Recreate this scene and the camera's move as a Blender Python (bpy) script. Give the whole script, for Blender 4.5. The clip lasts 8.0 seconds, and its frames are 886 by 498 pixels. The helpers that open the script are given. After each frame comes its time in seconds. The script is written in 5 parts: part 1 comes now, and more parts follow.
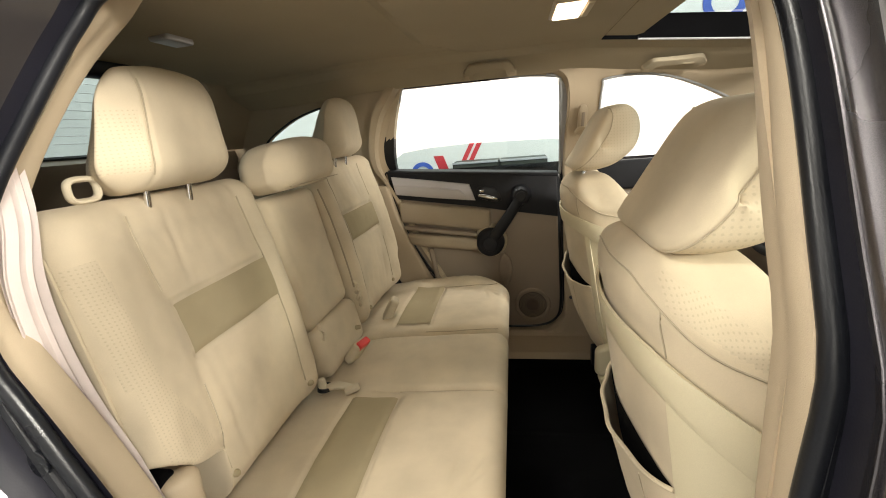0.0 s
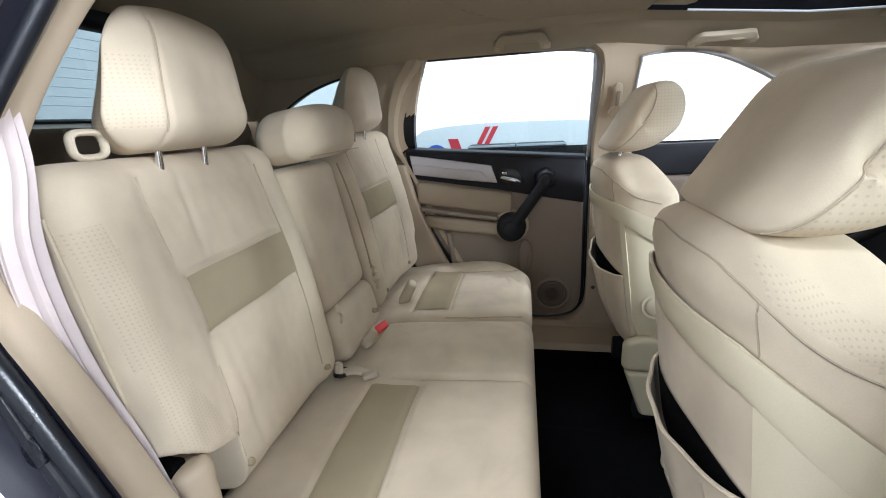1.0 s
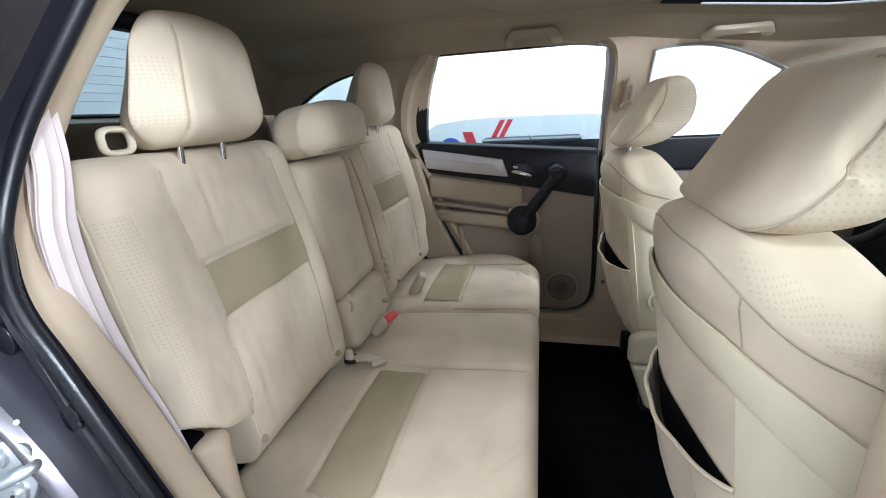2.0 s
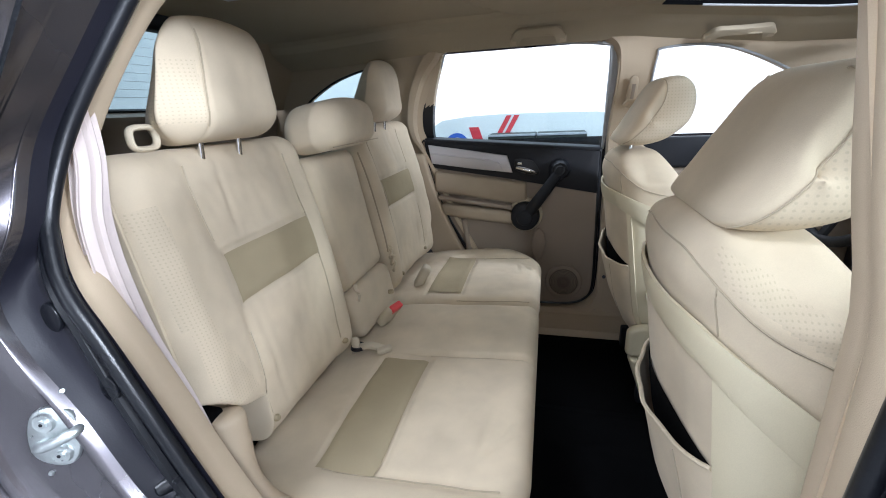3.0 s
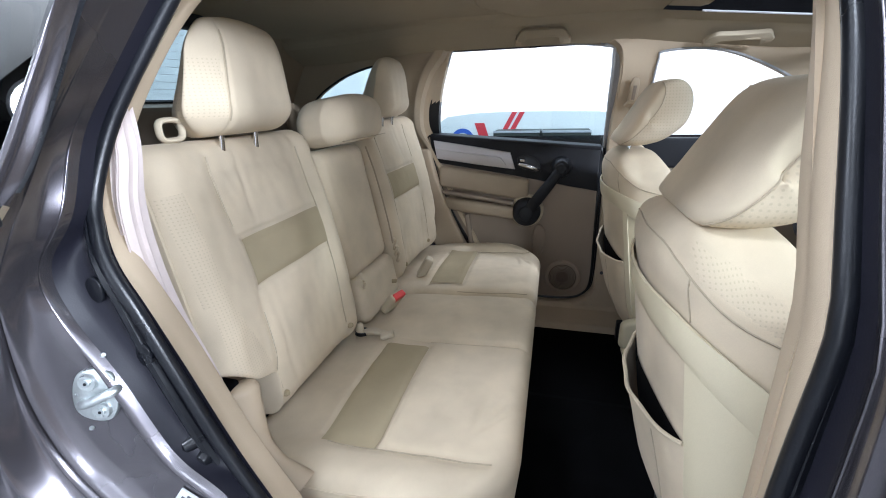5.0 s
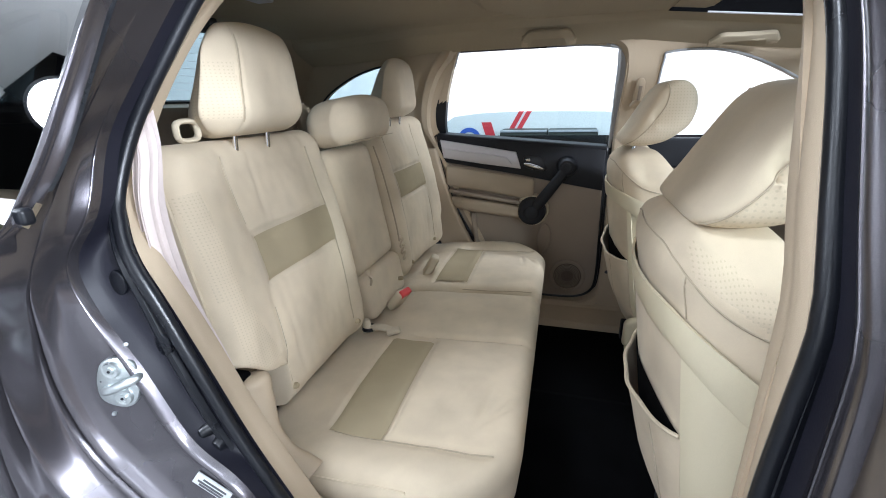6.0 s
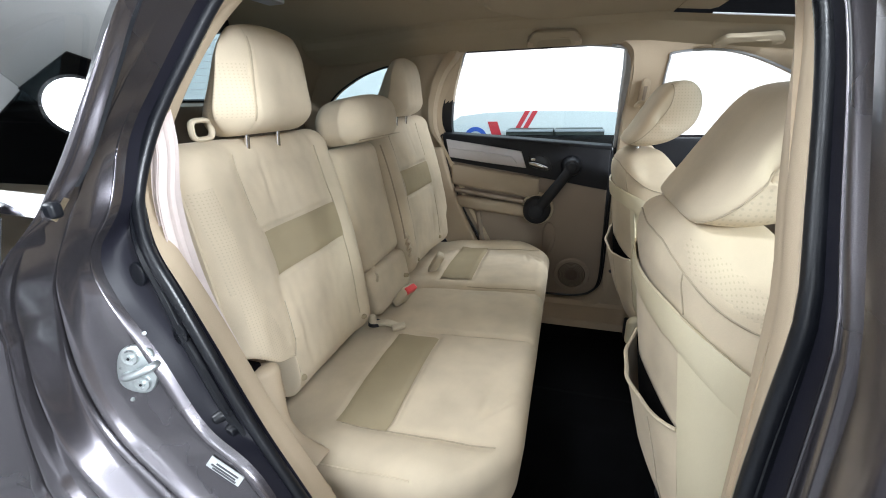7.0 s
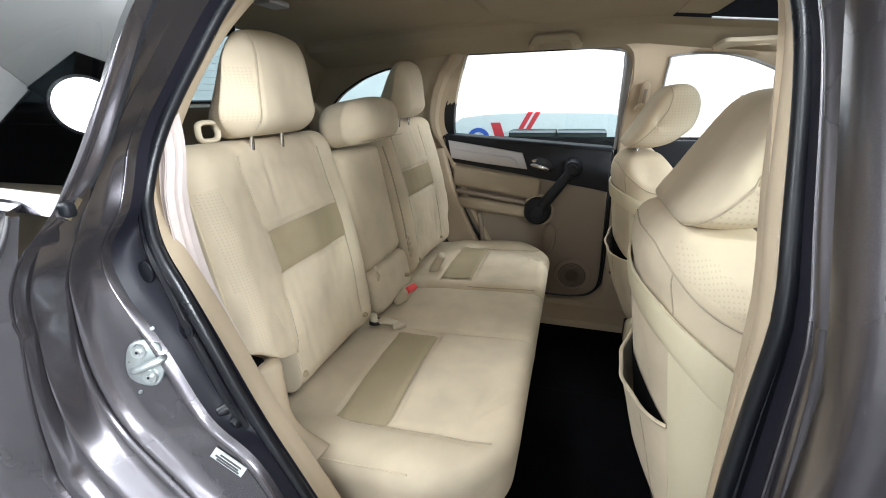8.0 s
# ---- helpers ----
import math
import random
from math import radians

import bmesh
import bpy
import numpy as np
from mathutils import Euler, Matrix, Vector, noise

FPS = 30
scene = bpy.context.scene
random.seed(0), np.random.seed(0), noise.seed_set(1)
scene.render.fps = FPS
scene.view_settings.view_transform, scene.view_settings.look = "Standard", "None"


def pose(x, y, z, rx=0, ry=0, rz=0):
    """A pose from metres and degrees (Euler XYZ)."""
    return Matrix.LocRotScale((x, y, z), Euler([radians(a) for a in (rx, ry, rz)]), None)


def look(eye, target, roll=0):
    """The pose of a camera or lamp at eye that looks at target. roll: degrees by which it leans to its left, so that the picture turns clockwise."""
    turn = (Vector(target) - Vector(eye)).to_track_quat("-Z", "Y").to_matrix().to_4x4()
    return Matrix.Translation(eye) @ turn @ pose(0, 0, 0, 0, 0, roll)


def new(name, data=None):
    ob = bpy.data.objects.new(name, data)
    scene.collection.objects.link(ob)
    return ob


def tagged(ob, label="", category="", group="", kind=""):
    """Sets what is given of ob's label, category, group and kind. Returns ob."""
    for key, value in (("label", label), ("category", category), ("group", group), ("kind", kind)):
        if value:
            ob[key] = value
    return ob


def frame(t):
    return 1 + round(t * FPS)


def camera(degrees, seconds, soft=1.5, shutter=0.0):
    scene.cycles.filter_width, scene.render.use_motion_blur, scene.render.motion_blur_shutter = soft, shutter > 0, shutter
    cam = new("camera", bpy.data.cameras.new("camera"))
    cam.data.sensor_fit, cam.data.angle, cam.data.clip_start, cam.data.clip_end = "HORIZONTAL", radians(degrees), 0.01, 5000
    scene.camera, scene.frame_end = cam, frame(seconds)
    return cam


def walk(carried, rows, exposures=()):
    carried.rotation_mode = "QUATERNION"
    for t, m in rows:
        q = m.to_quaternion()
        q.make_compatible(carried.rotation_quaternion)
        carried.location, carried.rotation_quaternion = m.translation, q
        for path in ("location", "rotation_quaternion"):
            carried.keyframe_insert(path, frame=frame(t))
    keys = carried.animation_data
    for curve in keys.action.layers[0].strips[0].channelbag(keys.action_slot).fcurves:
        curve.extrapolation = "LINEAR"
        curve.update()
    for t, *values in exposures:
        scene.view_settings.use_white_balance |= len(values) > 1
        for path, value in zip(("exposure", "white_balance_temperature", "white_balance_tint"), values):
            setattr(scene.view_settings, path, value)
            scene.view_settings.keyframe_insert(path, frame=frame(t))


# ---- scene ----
cam = camera(94.14, 8.0, soft=1.0)
PATH = [
    (0, (-0.1902, -1.0500, 1.2039), (-0.5450, 0.8428, 0.6643), -4.91),
    (0.5, (-0.2419, -1.0133, 1.1837), (-0.5976, 0.8708, 0.6149), -3.72),
    (1, (-0.2591, -0.9977, 1.1723), (-0.6368, 0.8736, 0.5761), -3.25),
    (1.5, (-0.2477, -1.0050, 1.1744), (-0.6692, 0.8518, 0.5623), -3.34),
    (3, (-0.2192, -1.0582, 1.1896), (-0.6962, 0.7722, 0.5397), -2.84),
    (3.5, (-0.2170, -1.0752, 1.1918), (-0.6918, 0.7521, 0.5320), -2.35),
    (4, (-0.2145, -1.0901, 1.1963), (-0.6913, 0.7334, 0.5273), -1.97),
    (4.5, (-0.2086, -1.0996, 1.1974), (-0.6908, 0.7214, 0.5257), -1.75),
    (6, (-0.1945, -1.1285, 1.2050), (-0.7163, 0.6791, 0.5265), -1.61),
    (6.5, (-0.1916, -1.1401, 1.2061), (-0.7280, 0.6621, 0.5248), -1.57),
    (7, (-0.1871, -1.1483, 1.2077), (-0.7345, 0.6502, 0.5254), -1.45),
    (7.5, (-0.1800, -1.1538, 1.2112), (-0.7361, 0.6421, 0.5289), -1.32),
    (8, (-0.1735, -1.1628, 1.2140), (-0.7361, 0.6313, 0.5324), -1.23),
]
EXPOSURES = [  # seconds, stops, kelvin, tint
    (0.0, 0.04, 8100, 10),
    (0.5, 0.02, 6750, 11),
    (1.0, 0.0, 6100, 12),
    (3.0, 0.0, 5950, 12),
    (4.5, 0.02, 5900, 12),
    (6.0, 0.04, 6050, 11),
    (8.0, 0.06, 6500, 8),
]
walk(cam, [(t, look(eye, target, roll)) for t, eye, target, roll in PATH], EXPOSURES)

# ---------- world and large lights ----------
world = bpy.data.worlds.new("booth_air")
scene.world = world
world.use_nodes = True
world.node_tree.nodes["Background"].inputs[0].default_value = (1.0, 0.98, 0.95, 1)
world.node_tree.nodes["Background"].inputs[1].default_value = 0.03


def area_lamp(name, eye, target, size, watts, colour, shape="DISK", tall=0.0):
    data = bpy.data.lights.new(name, "AREA")
    data.shape, data.size, data.energy, data.color = shape, size, watts, colour
    if tall:
        data.size_y = tall
    ob = new(name, data)
    ob.matrix_world = look(eye, target)
    return ob


COOL = (0.94, 1.0, 1.07)
LAMPS = [  # round ceiling lamps: place, aim, size, watts
    ((-1.1, -1.85, 3.05), (-0.1, -0.5, 0.8), 0.5, 40),
    ((0.7, -2.1, 3.05), (-0.6, -0.4, 0.8), 0.6, 10),
    ((-0.4, 1.75, 3.05), (-0.4, 2.2, 0.8), 1.1, 40),
    ((1.6, 1.75, 3.05), (1.4, 2.2, 0.8), 1.1, 32),
    ((-2.4, 1.3, 3.05), (-2.2, 1.6, 0.8), 1.1, 28),
    ((-4.2, 1.4, 3.05), (-4.2, 2.2, 1.0), 1.1, 12),
]
PANELS = [  # tall softbox panels: place, aim, width, height, watts
    ((3.7, -2.25, 2.2), (-0.6, -0.4, 0.9), 0.35, 0.8, 285),
    ((1.9, -2.6, 1.9), (-0.65, -0.5, 0.95), 0.35, 0.45, 84),
    # the next three are guessed fill panels with no known source
    ((4.2, 0.5, 1.75), (-0.7, 0.0, 0.95), 0.9, 0.9, 8),
    ((-1.7, -3.9, 1.7), (-0.5, -0.6, 1.0), 0.5, 2.0, 20),
    ((0.6, -2.7, 2.25), (-0.6, -0.4, 0.85), 0.45, 0.45, 5),
]
for at, aim, size, watts in LAMPS:
    area_lamp("booth_lamp", at, aim, size, watts, COOL)
for at, aim, wide, tall, watts in PANELS:
    area_lamp("softbox_lamp", at, aim, wide, watts, COOL, "RECTANGLE", tall)
area_lamp("studio_lamp_light", (-3.60, -2.07, 2.63), (-0.75, -0.8, 1.2), 0.38, 34, COOL)
# added fill lamp: brightens the ceiling that the side glass reflects
area_lamp("ceiling_fill_lamp", (-3.0, -0.6, 2.3), (-3.9, -1.6, 3.2), 0.5, 150, COOL)

# ---------- materials ----------


def material(name, base, rough=0.6, metal=0.0, vary=0.08, size=6.0, grain=400.0, bump=0.08, dist=0.0006, coat=0.0, sheen=0.0, spec=0.5, dots=0.0, keep=(1, 1, 1), fine=0.04):
    m = bpy.data.materials.new(name)
    m.use_nodes = True
    nt = m.node_tree
    nd, ln = nt.nodes, nt.links
    p = nd["Principled BSDF"]
    p.inputs["Roughness"].default_value = rough
    p.inputs["Metallic"].default_value = metal
    p.inputs["Coat Weight"].default_value = coat
    p.inputs["Coat Roughness"].default_value = 0.08
    p.inputs["Sheen Weight"].default_value = sheen
    p.inputs["Specular IOR Level"].default_value = spec
    tc = nd.new("ShaderNodeTexCoord")
    big = nd.new("ShaderNodeTexNoise")
    big.inputs["Scale"].default_value = size
    big.inputs["Detail"].default_value = 5
    small = nd.new("ShaderNodeTexNoise")
    small.inputs["Scale"].default_value = grain
    small.inputs["Detail"].default_value = 2
    for n in (big, small):
        ln.new(tc.outputs["Object"], n.inputs["Vector"])
    ramp = nd.new("ShaderNodeMapRange")
    ramp.inputs[1].default_value, ramp.inputs[2].default_value = 0.3, 0.7
    ramp.inputs[3].default_value, ramp.inputs[4].default_value = 1 - vary, 1 + vary
    ln.new(big.outputs[0], ramp.inputs[0])
    ramp2 = nd.new("ShaderNodeMapRange")
    ramp2.inputs[1].default_value, ramp2.inputs[2].default_value = 0.3, 0.7
    ramp2.inputs[3].default_value, ramp2.inputs[4].default_value = 1 - fine, 1 + fine
    ln.new(small.outputs[0], ramp2.inputs[0])
    mul = nd.new("ShaderNodeMath")
    mul.operation = "MULTIPLY"
    ln.new(ramp.outputs[0], mul.inputs[0])
    ln.new(ramp2.outputs[0], mul.inputs[1])
    col = nd.new("ShaderNodeVectorMath")
    col.operation = "SCALE"
    col.inputs[0].default_value = base
    ln.new(mul.outputs[0], col.inputs[3])
    out_col = col.outputs[0]
    height = small.outputs[0]
    if dots:
        # small round holes on a regular pitch
        sep = nd.new("ShaderNodeVectorMath")
        sep.operation = "FRACTION"
        sc = nd.new("ShaderNodeVectorMath")
        sc.operation = "SCALE"
        sc.inputs[3].default_value = 1 / dots
        ln.new(tc.outputs["Object"], sc.inputs[0])
        ln.new(sc.outputs[0], sep.inputs[0])
        sub = nd.new("ShaderNodeVectorMath")
        sub.operation = "SUBTRACT"
        sub.inputs[1].default_value = (0.5, 0.5, 0.5)
        ln.new(sep.outputs[0], sub.inputs[0])
        flat = nd.new("ShaderNodeVectorMath")
        flat.operation = "MULTIPLY"
        flat.inputs[1].default_value = keep
        ln.new(sub.outputs[0], flat.inputs[0])
        length = nd.new("ShaderNodeVectorMath")
        length.operation = "LENGTH"
        ln.new(flat.outputs[0], length.inputs[0])
        hole = nd.new("ShaderNodeMapRange")
        hole.inputs[1].default_value, hole.inputs[2].default_value = 0.14, 0.26
        hole.inputs[3].default_value, hole.inputs[4].default_value = 0.86, 1.0
        ln.new(length.outputs[1], hole.inputs[0])
        col2 = nd.new("ShaderNodeVectorMath")
        col2.operation = "SCALE"
        ln.new(out_col, col2.inputs[0])
        ln.new(hole.outputs[0], col2.inputs[3])
        out_col = col2.outputs[0]
        height = hole.outputs[0]
        dist = 0.0008
    ln.new(out_col, p.inputs["Base Color"])
    rr = nd.new("ShaderNodeMapRange")
    rr.inputs[1].default_value, rr.inputs[2].default_value = 0.3, 0.7
    rr.inputs[3].default_value, rr.inputs[4].default_value = max(rough - 0.07, 0.02), min(rough + 0.07, 1)
    ln.new(big.outputs[0], rr.inputs[0])
    ln.new(rr.outputs[0], p.inputs["Roughness"])
    if bump:
        b = nd.new("ShaderNodeBump")
        b.inputs["Strength"].default_value = min(1.0, bump * 6)
        b.inputs["Distance"].default_value = dist
        ln.new(height, b.inputs["Height"])
        ln.new(b.outputs[0], p.inputs["Normal"])
    return m


def glass(name, tint, gloss=0.02, least=0.04):
    """A thin tinted pane: light passes coloured, and Fresnel gives the gloss."""
    m = bpy.data.materials.new(name)
    m.use_nodes = True
    nt = m.node_tree
    nd, ln = nt.nodes, nt.links
    nd.remove(nd["Principled BSDF"])
    tr = nd.new("ShaderNodeBsdfTransparent")
    tr.inputs[0].default_value = (*tint, 1)
    gl = nd.new("ShaderNodeBsdfGlossy")
    gl.inputs["Roughness"].default_value = gloss
    lw = nd.new("ShaderNodeLayerWeight")
    lw.inputs[0].default_value = 0.5
    pw = nd.new("ShaderNodeMath")
    pw.operation = "POWER"
    pw.inputs[1].default_value = 5.0
    ln.new(lw.outputs["Facing"], pw.inputs[0])
    fr = nd.new("ShaderNodeMapRange")
    fr.inputs[3].default_value = least
    ln.new(pw.outputs[0], fr.inputs[0])
    mx = nd.new("ShaderNodeMixShader")
    ln.new(fr.outputs[0], mx.inputs[0])
    ln.new(tr.outputs[0], mx.inputs[1])
    ln.new(gl.outputs[0], mx.inputs[2])
    ln.new(mx.outputs[0], nd["Material Output"].inputs[0])
    return m


def glow(name, colour, strength):
    m = bpy.data.materials.new(name)
    m.use_nodes = True
    p = m.node_tree.nodes["Principled BSDF"]
    p.inputs["Base Color"].default_value = (*colour, 1)
    p.inputs["Emission Color"].default_value = (*colour, 1)
    p.inputs["Emission Strength"].default_value = strength
    return m


VELOUR = material("beige velour", (0.600, 0.505, 0.370), 0.85, vary=0.12, size=8, grain=900, bump=0.05, sheen=0.08, spec=0.2)
MESHCLOTH = material("tan mesh cloth", (0.38, 0.315, 0.205), 0.9, vary=0.05, size=12, grain=1200, bump=0.12, spec=0.15)
PERFO = material("perforated beige velour", (0.600, 0.505, 0.370), 0.85, vary=0.06, size=9, grain=900, spec=0.2, dots=0.0056, keep=(0, 1, 1), bump=0.02)
PERFO_FINE = material("finely perforated beige velour", (0.600, 0.505, 0.370), 0.85, vary=0.06, size=9, grain=900, spec=0.2, dots=0.0056, keep=(1, 0, 1), bump=0.02)
PERFO_SIDE = material("side perforated beige velour", (0.600, 0.505, 0.370), 0.85, vary=0.06, size=9, grain=900, spec=0.2, dots=0.0085, keep=(1, 0, 1), bump=0.02)
PAD = material("tan padded vinyl", (0.37, 0.30, 0.22), 0.65, vary=0.06, size=6, grain=1000, bump=0.06, spec=0.3)
THREAD = material("seam thread", (0.43, 0.36, 0.26), 0.9, vary=0.1, size=60, grain=1500, bump=0.1)
JAMBBLACK = material("dark glossy jamb coating", (0.012, 0.012, 0.018), 0.45, spec=0.2, vary=0.12, size=8, grain=500, bump=0.03)
PLASTIC = material("beige grained plastic", (0.55, 0.475, 0.355), 0.5, vary=0.05, size=5, grain=1100, bump=0.05, spec=0.4)
TRIM = material("tan grained trim", (0.48, 0.385, 0.275), 0.6, vary=0.06, size=4, grain=1100, bump=0.06, spec=0.35)
DOORTRIM = material("tan door trim", (0.285, 0.228, 0.178), 0.6, vary=0.06, size=4, grain=1000, bump=0.07, spec=0.35)
SHELL = material("pale yellow beige plastic", (0.62, 0.55, 0.39), 0.42, vary=0.04, size=4, grain=900, bump=0.03, spec=0.45)
LINER = material("woven tan headliner", (0.42, 0.355, 0.26), 0.95, vary=0.05, size=3, grain=1500, bump=0.08, spec=0.1)
GRILLE = material("dark tan speaker mesh", (0.125, 0.10, 0.08), 0.7, vary=0.08, size=20, grain=1400, bump=0.12, spec=0.2)
BLACK = material("black grained plastic", (0.012, 0.013, 0.017), 0.55, spec=0.3, vary=0.15, size=8, grain=900, bump=0.08)
GLOSSBLACK = material("glossy black pillar film", (0.008, 0.009, 0.011), 0.16, spec=0.3, vary=0.05, size=8, grain=300, bump=0.0)
RUBBER = material("black rubber seal", (0.007, 0.008, 0.011), 0.33, spec=0.4, vary=0.2, size=12, grain=300, bump=0.05)
GREYRUBBER = material("grey rubber channel", (0.42, 0.43, 0.45), 0.5, vary=0.1, size=12, grain=300, bump=0.05)
# carpet black, also used to paint shade in the pocket and hinge gap
CARPET_AND_SHADE = material("black carpet", (0.003, 0.003, 0.0035), 1.0, vary=0.25, size=14, grain=700, bump=0.16, dist=0.002, spec=0.05)
PAINT = material("dark grey metallic paint", (0.142, 0.133, 0.146), 0.26, metal=0.85, vary=0.04, size=3, grain=1600, bump=0.0, coat=0.5, fine=0.16)
SILVER = material("brushed silver plastic", (0.56, 0.54, 0.56), 0.42, metal=0.55, vary=0.05, size=5, grain=600, bump=0.04)
CHROME = material("chrome", (0.78, 0.78, 0.80), 0.12, metal=1.0, vary=0.03, size=10, grain=300, bump=0.0)
ZINC = material("zinc plated steel", (0.62, 0.66, 0.66), 0.32, metal=0.9, vary=0.12, size=40, grain=300, bump=0.05)
WEBBING = material("pale woven webbing", (0.62, 0.53, 0.50), 0.7, vary=0.05, size=30, grain=1500, bump=0.12)
RED = material("red push button", (0.72, 0.06, 0.06), 0.4, vary=0.04, size=20, grain=500, bump=0.02)
WHITE = material("white painted wall", (0.78, 0.78, 0.765), 0.8, vary=0.02, size=1.5, grain=90, bump=0.03)
FLOORPAINT = material("grey painted floor", (0.23, 0.23, 0.235), 0.4, vary=0.12, size=2, grain=120, bump=0.05)
LABEL = material("white paper label", (0.56, 0.58, 0.58), 0.6, vary=0.05, size=60, grain=600, bump=0.02)
INK = material("dark grey ink", (0.08, 0.08, 0.09), 0.7, vary=0.1, size=60, grain=600, bump=0.0)
BLUEINK = material("blue wall paint", (0.04, 0.11, 0.48), 0.6, vary=0.04, size=3, grain=100, bump=0.02)
REDINK = material("red wall paint", (0.62, 0.035, 0.05), 0.6, vary=0.04, size=3, grain=100, bump=0.02)
DARKBOX = material("dark green grey enamel", (0.035, 0.04, 0.032), 0.45, vary=0.12, size=6, grain=300, bump=0.05)
DIMMING_GLASS = glass("lamp-dimming door glass", (0.70, 0.715, 0.70))
PALE_GLASS = glass("pale green tinted glass", (0.60, 0.70, 0.70))
BACK_GLASS = glass("deep privacy glass", (0.385, 0.485, 0.515))
GREEN_GLASS = glass("privacy glass", (0.48, 0.585, 0.615))
DARK_GLASS = glass("dark privacy glass", (0.02, 0.024, 0.026), 0.015, 0.14)
DOME = glow("lit dome lens", (1.0, 0.86, 0.72), 3.0)
DISC = glow("lit lamp face", (1.0, 0.98, 0.95), 6.0)

# ---------- mesh helpers: a shape is (verts, faces) ----------
WORLD = {}


def clamp(v, a=0.0, b=1.0):
    return max(a, min(b, v))


def ease(v, a, b):
    t = clamp((v - a) / (b - a))
    return t * t * (3 - 2 * t)


def dip(v, at, width):
    return math.exp(-(((v - at) / width) ** 2))


def thing(name, x, y, z, label, category, group="", kind="", turn=None):
    ob = new(name)
    ob.empty_display_size = 0.05
    m = pose(x, y, z) if turn is None else pose(x, y, z) @ turn
    ob.matrix_world = m
    WORLD[ob] = m
    return tagged(ob, label, category, group, kind)


def part(name, geo, mats, parent=None, label="", category="", kind="", group="", pick=None, smooth=True, sharp=38):
    """Links one mesh, given in world metres, under a thing or a part (or as a thing of its own)."""
    verts, faces = geo
    v = [Vector(p) for p in verts]
    if parent is not None:
        inv = WORLD[parent].inverted()
        m = WORLD[parent]
    else:
        lo = Vector([min(p[i] for p in v) for i in range(3)])
        hi = Vector([max(p[i] for p in v) for i in range(3)])
        m = Matrix.Translation(((lo.x + hi.x) / 2, (lo.y + hi.y) / 2, lo.z))
        inv = m.inverted()
    me = bpy.data.meshes.new(name)
    me.from_pydata([inv @ p for p in v], [], faces)
    bm = bmesh.new()
    bm.from_mesh(me)
    bmesh.ops.recalc_face_normals(bm, faces=bm.faces)
    bm.to_mesh(me)
    bm.free()
    mats = mats if isinstance(mats, (list, tuple)) else [mats]
    for k in mats:
        me.materials.append(k)
    if pick:
        for f in me.polygons:
            c = Vector((0, 0, 0))
            for i in f.vertices:
                c += v[i]
            f.material_index = pick(c / len(f.vertices))
    if smooth:
        me.shade_smooth()
        me.set_sharp_from_angle(angle=radians(sharp))
    ob = new(name, me)
    if parent is not None:
        ob.parent = parent
    else:
        ob.matrix_world = m
    WORLD[ob] = m
    return tagged(ob, label, category, group, kind)


def xf(geo, m):
    return [tuple(m @ Vector(p)) for p in geo[0]], geo[1]


def join(*geos):
    verts, faces = [], []
    for v, f in geos:
        n = len(verts)
        verts += list(v)
        faces += [tuple(i + n for i in q) for q in f]
    return verts, faces


def rbox(hx, hy, hz, r, n=(12, 6, 12), bend=None):
    """A box of those half sizes with round edges, in fine quads, then bent by bend(x, y, z)."""
    h = (hx, hy, hz)
    r = min(r, hx * 0.999, hy * 0.999, hz * 0.999)

    def line(half, k):
        e = [half - r + r * math.tan(math.pi / 4 * i / 4) for i in range(1, 5)]
        mid = [-(half - r) + 2 * (half - r) * i / k for i in range(k + 1)]
        return [-a for a in reversed(e)] + mid + e

    ticks = [line(h[i], n[i]) for i in range(3)]
    index, verts, faces = {}, [], []

    def vert(p):
        key = tuple(round(c, 6) for c in p)
        if key not in index:
            q = Vector([clamp(p[i], -(h[i] - r), h[i] - r) for i in range(3)])
            d = Vector(p) - q
            index[key] = len(verts)
            verts.append(tuple(q + d.normalized() * r) if d.length > 1e-9 else tuple(p))
        return index[key]

    for ax in range(3):
        a, b = (ax + 1) % 3, (ax + 2) % 3
        for side in (-1, 1):
            grid = []
            for u in ticks[a]:
                row = []
                for w in ticks[b]:
                    p = [0, 0, 0]
                    p[ax], p[a], p[b] = side * h[ax], u, w
                    row.append(vert(p))
                grid.append(row)
            for i in range(len(grid) - 1):
                for j in range(len(grid[0]) - 1):
                    q = (grid[i][j], grid[i + 1][j], grid[i + 1][j + 1], grid[i][j + 1])
                    faces.append(q if side > 0 else q[::-1])
    if bend:
        verts = [tuple(bend(*p)) for p in verts]
    return verts, faces


def box_at(x0, x1, y0, y1, z0, z1, r=0.005, n=(3, 3, 3), bend=None):
    g = rbox((x1 - x0) / 2, (y1 - y0) / 2, (z1 - z0) / 2, r, n)
    c = ((x0 + x1) / 2, (y0 + y1) / 2, (z0 + z1) / 2)
    v = [(p[0] + c[0], p[1] + c[1], p[2] + c[2]) for p in g[0]]
    return ([tuple(bend(*p)) for p in v] if bend else v), g[1]


def spline(pts, per, closed=False):
    """Points on a smooth curve through pts."""
    pts = [Vector(p) for p in pts]
    n = len(pts)
    out = []
    for i in range(n if closed else n - 1):
        if closed:
            a, b, c, d = pts[i - 1], pts[i], pts[(i + 1) % n], pts[(i + 2) % n]
        else:
            a, b, c, d = pts[max(i - 1, 0)], pts[i], pts[i + 1], pts[min(i + 2, n - 1)]
        for k in range(per):
            t = k / per
            out.append(0.5 * (2 * b + (c - a) * t + (2 * a - 5 * b + 4 * c - d) * t * t + (3 * b - a - 3 * c + d) * t**3))
    if not closed:
        out.append(pts[-1])
    return out


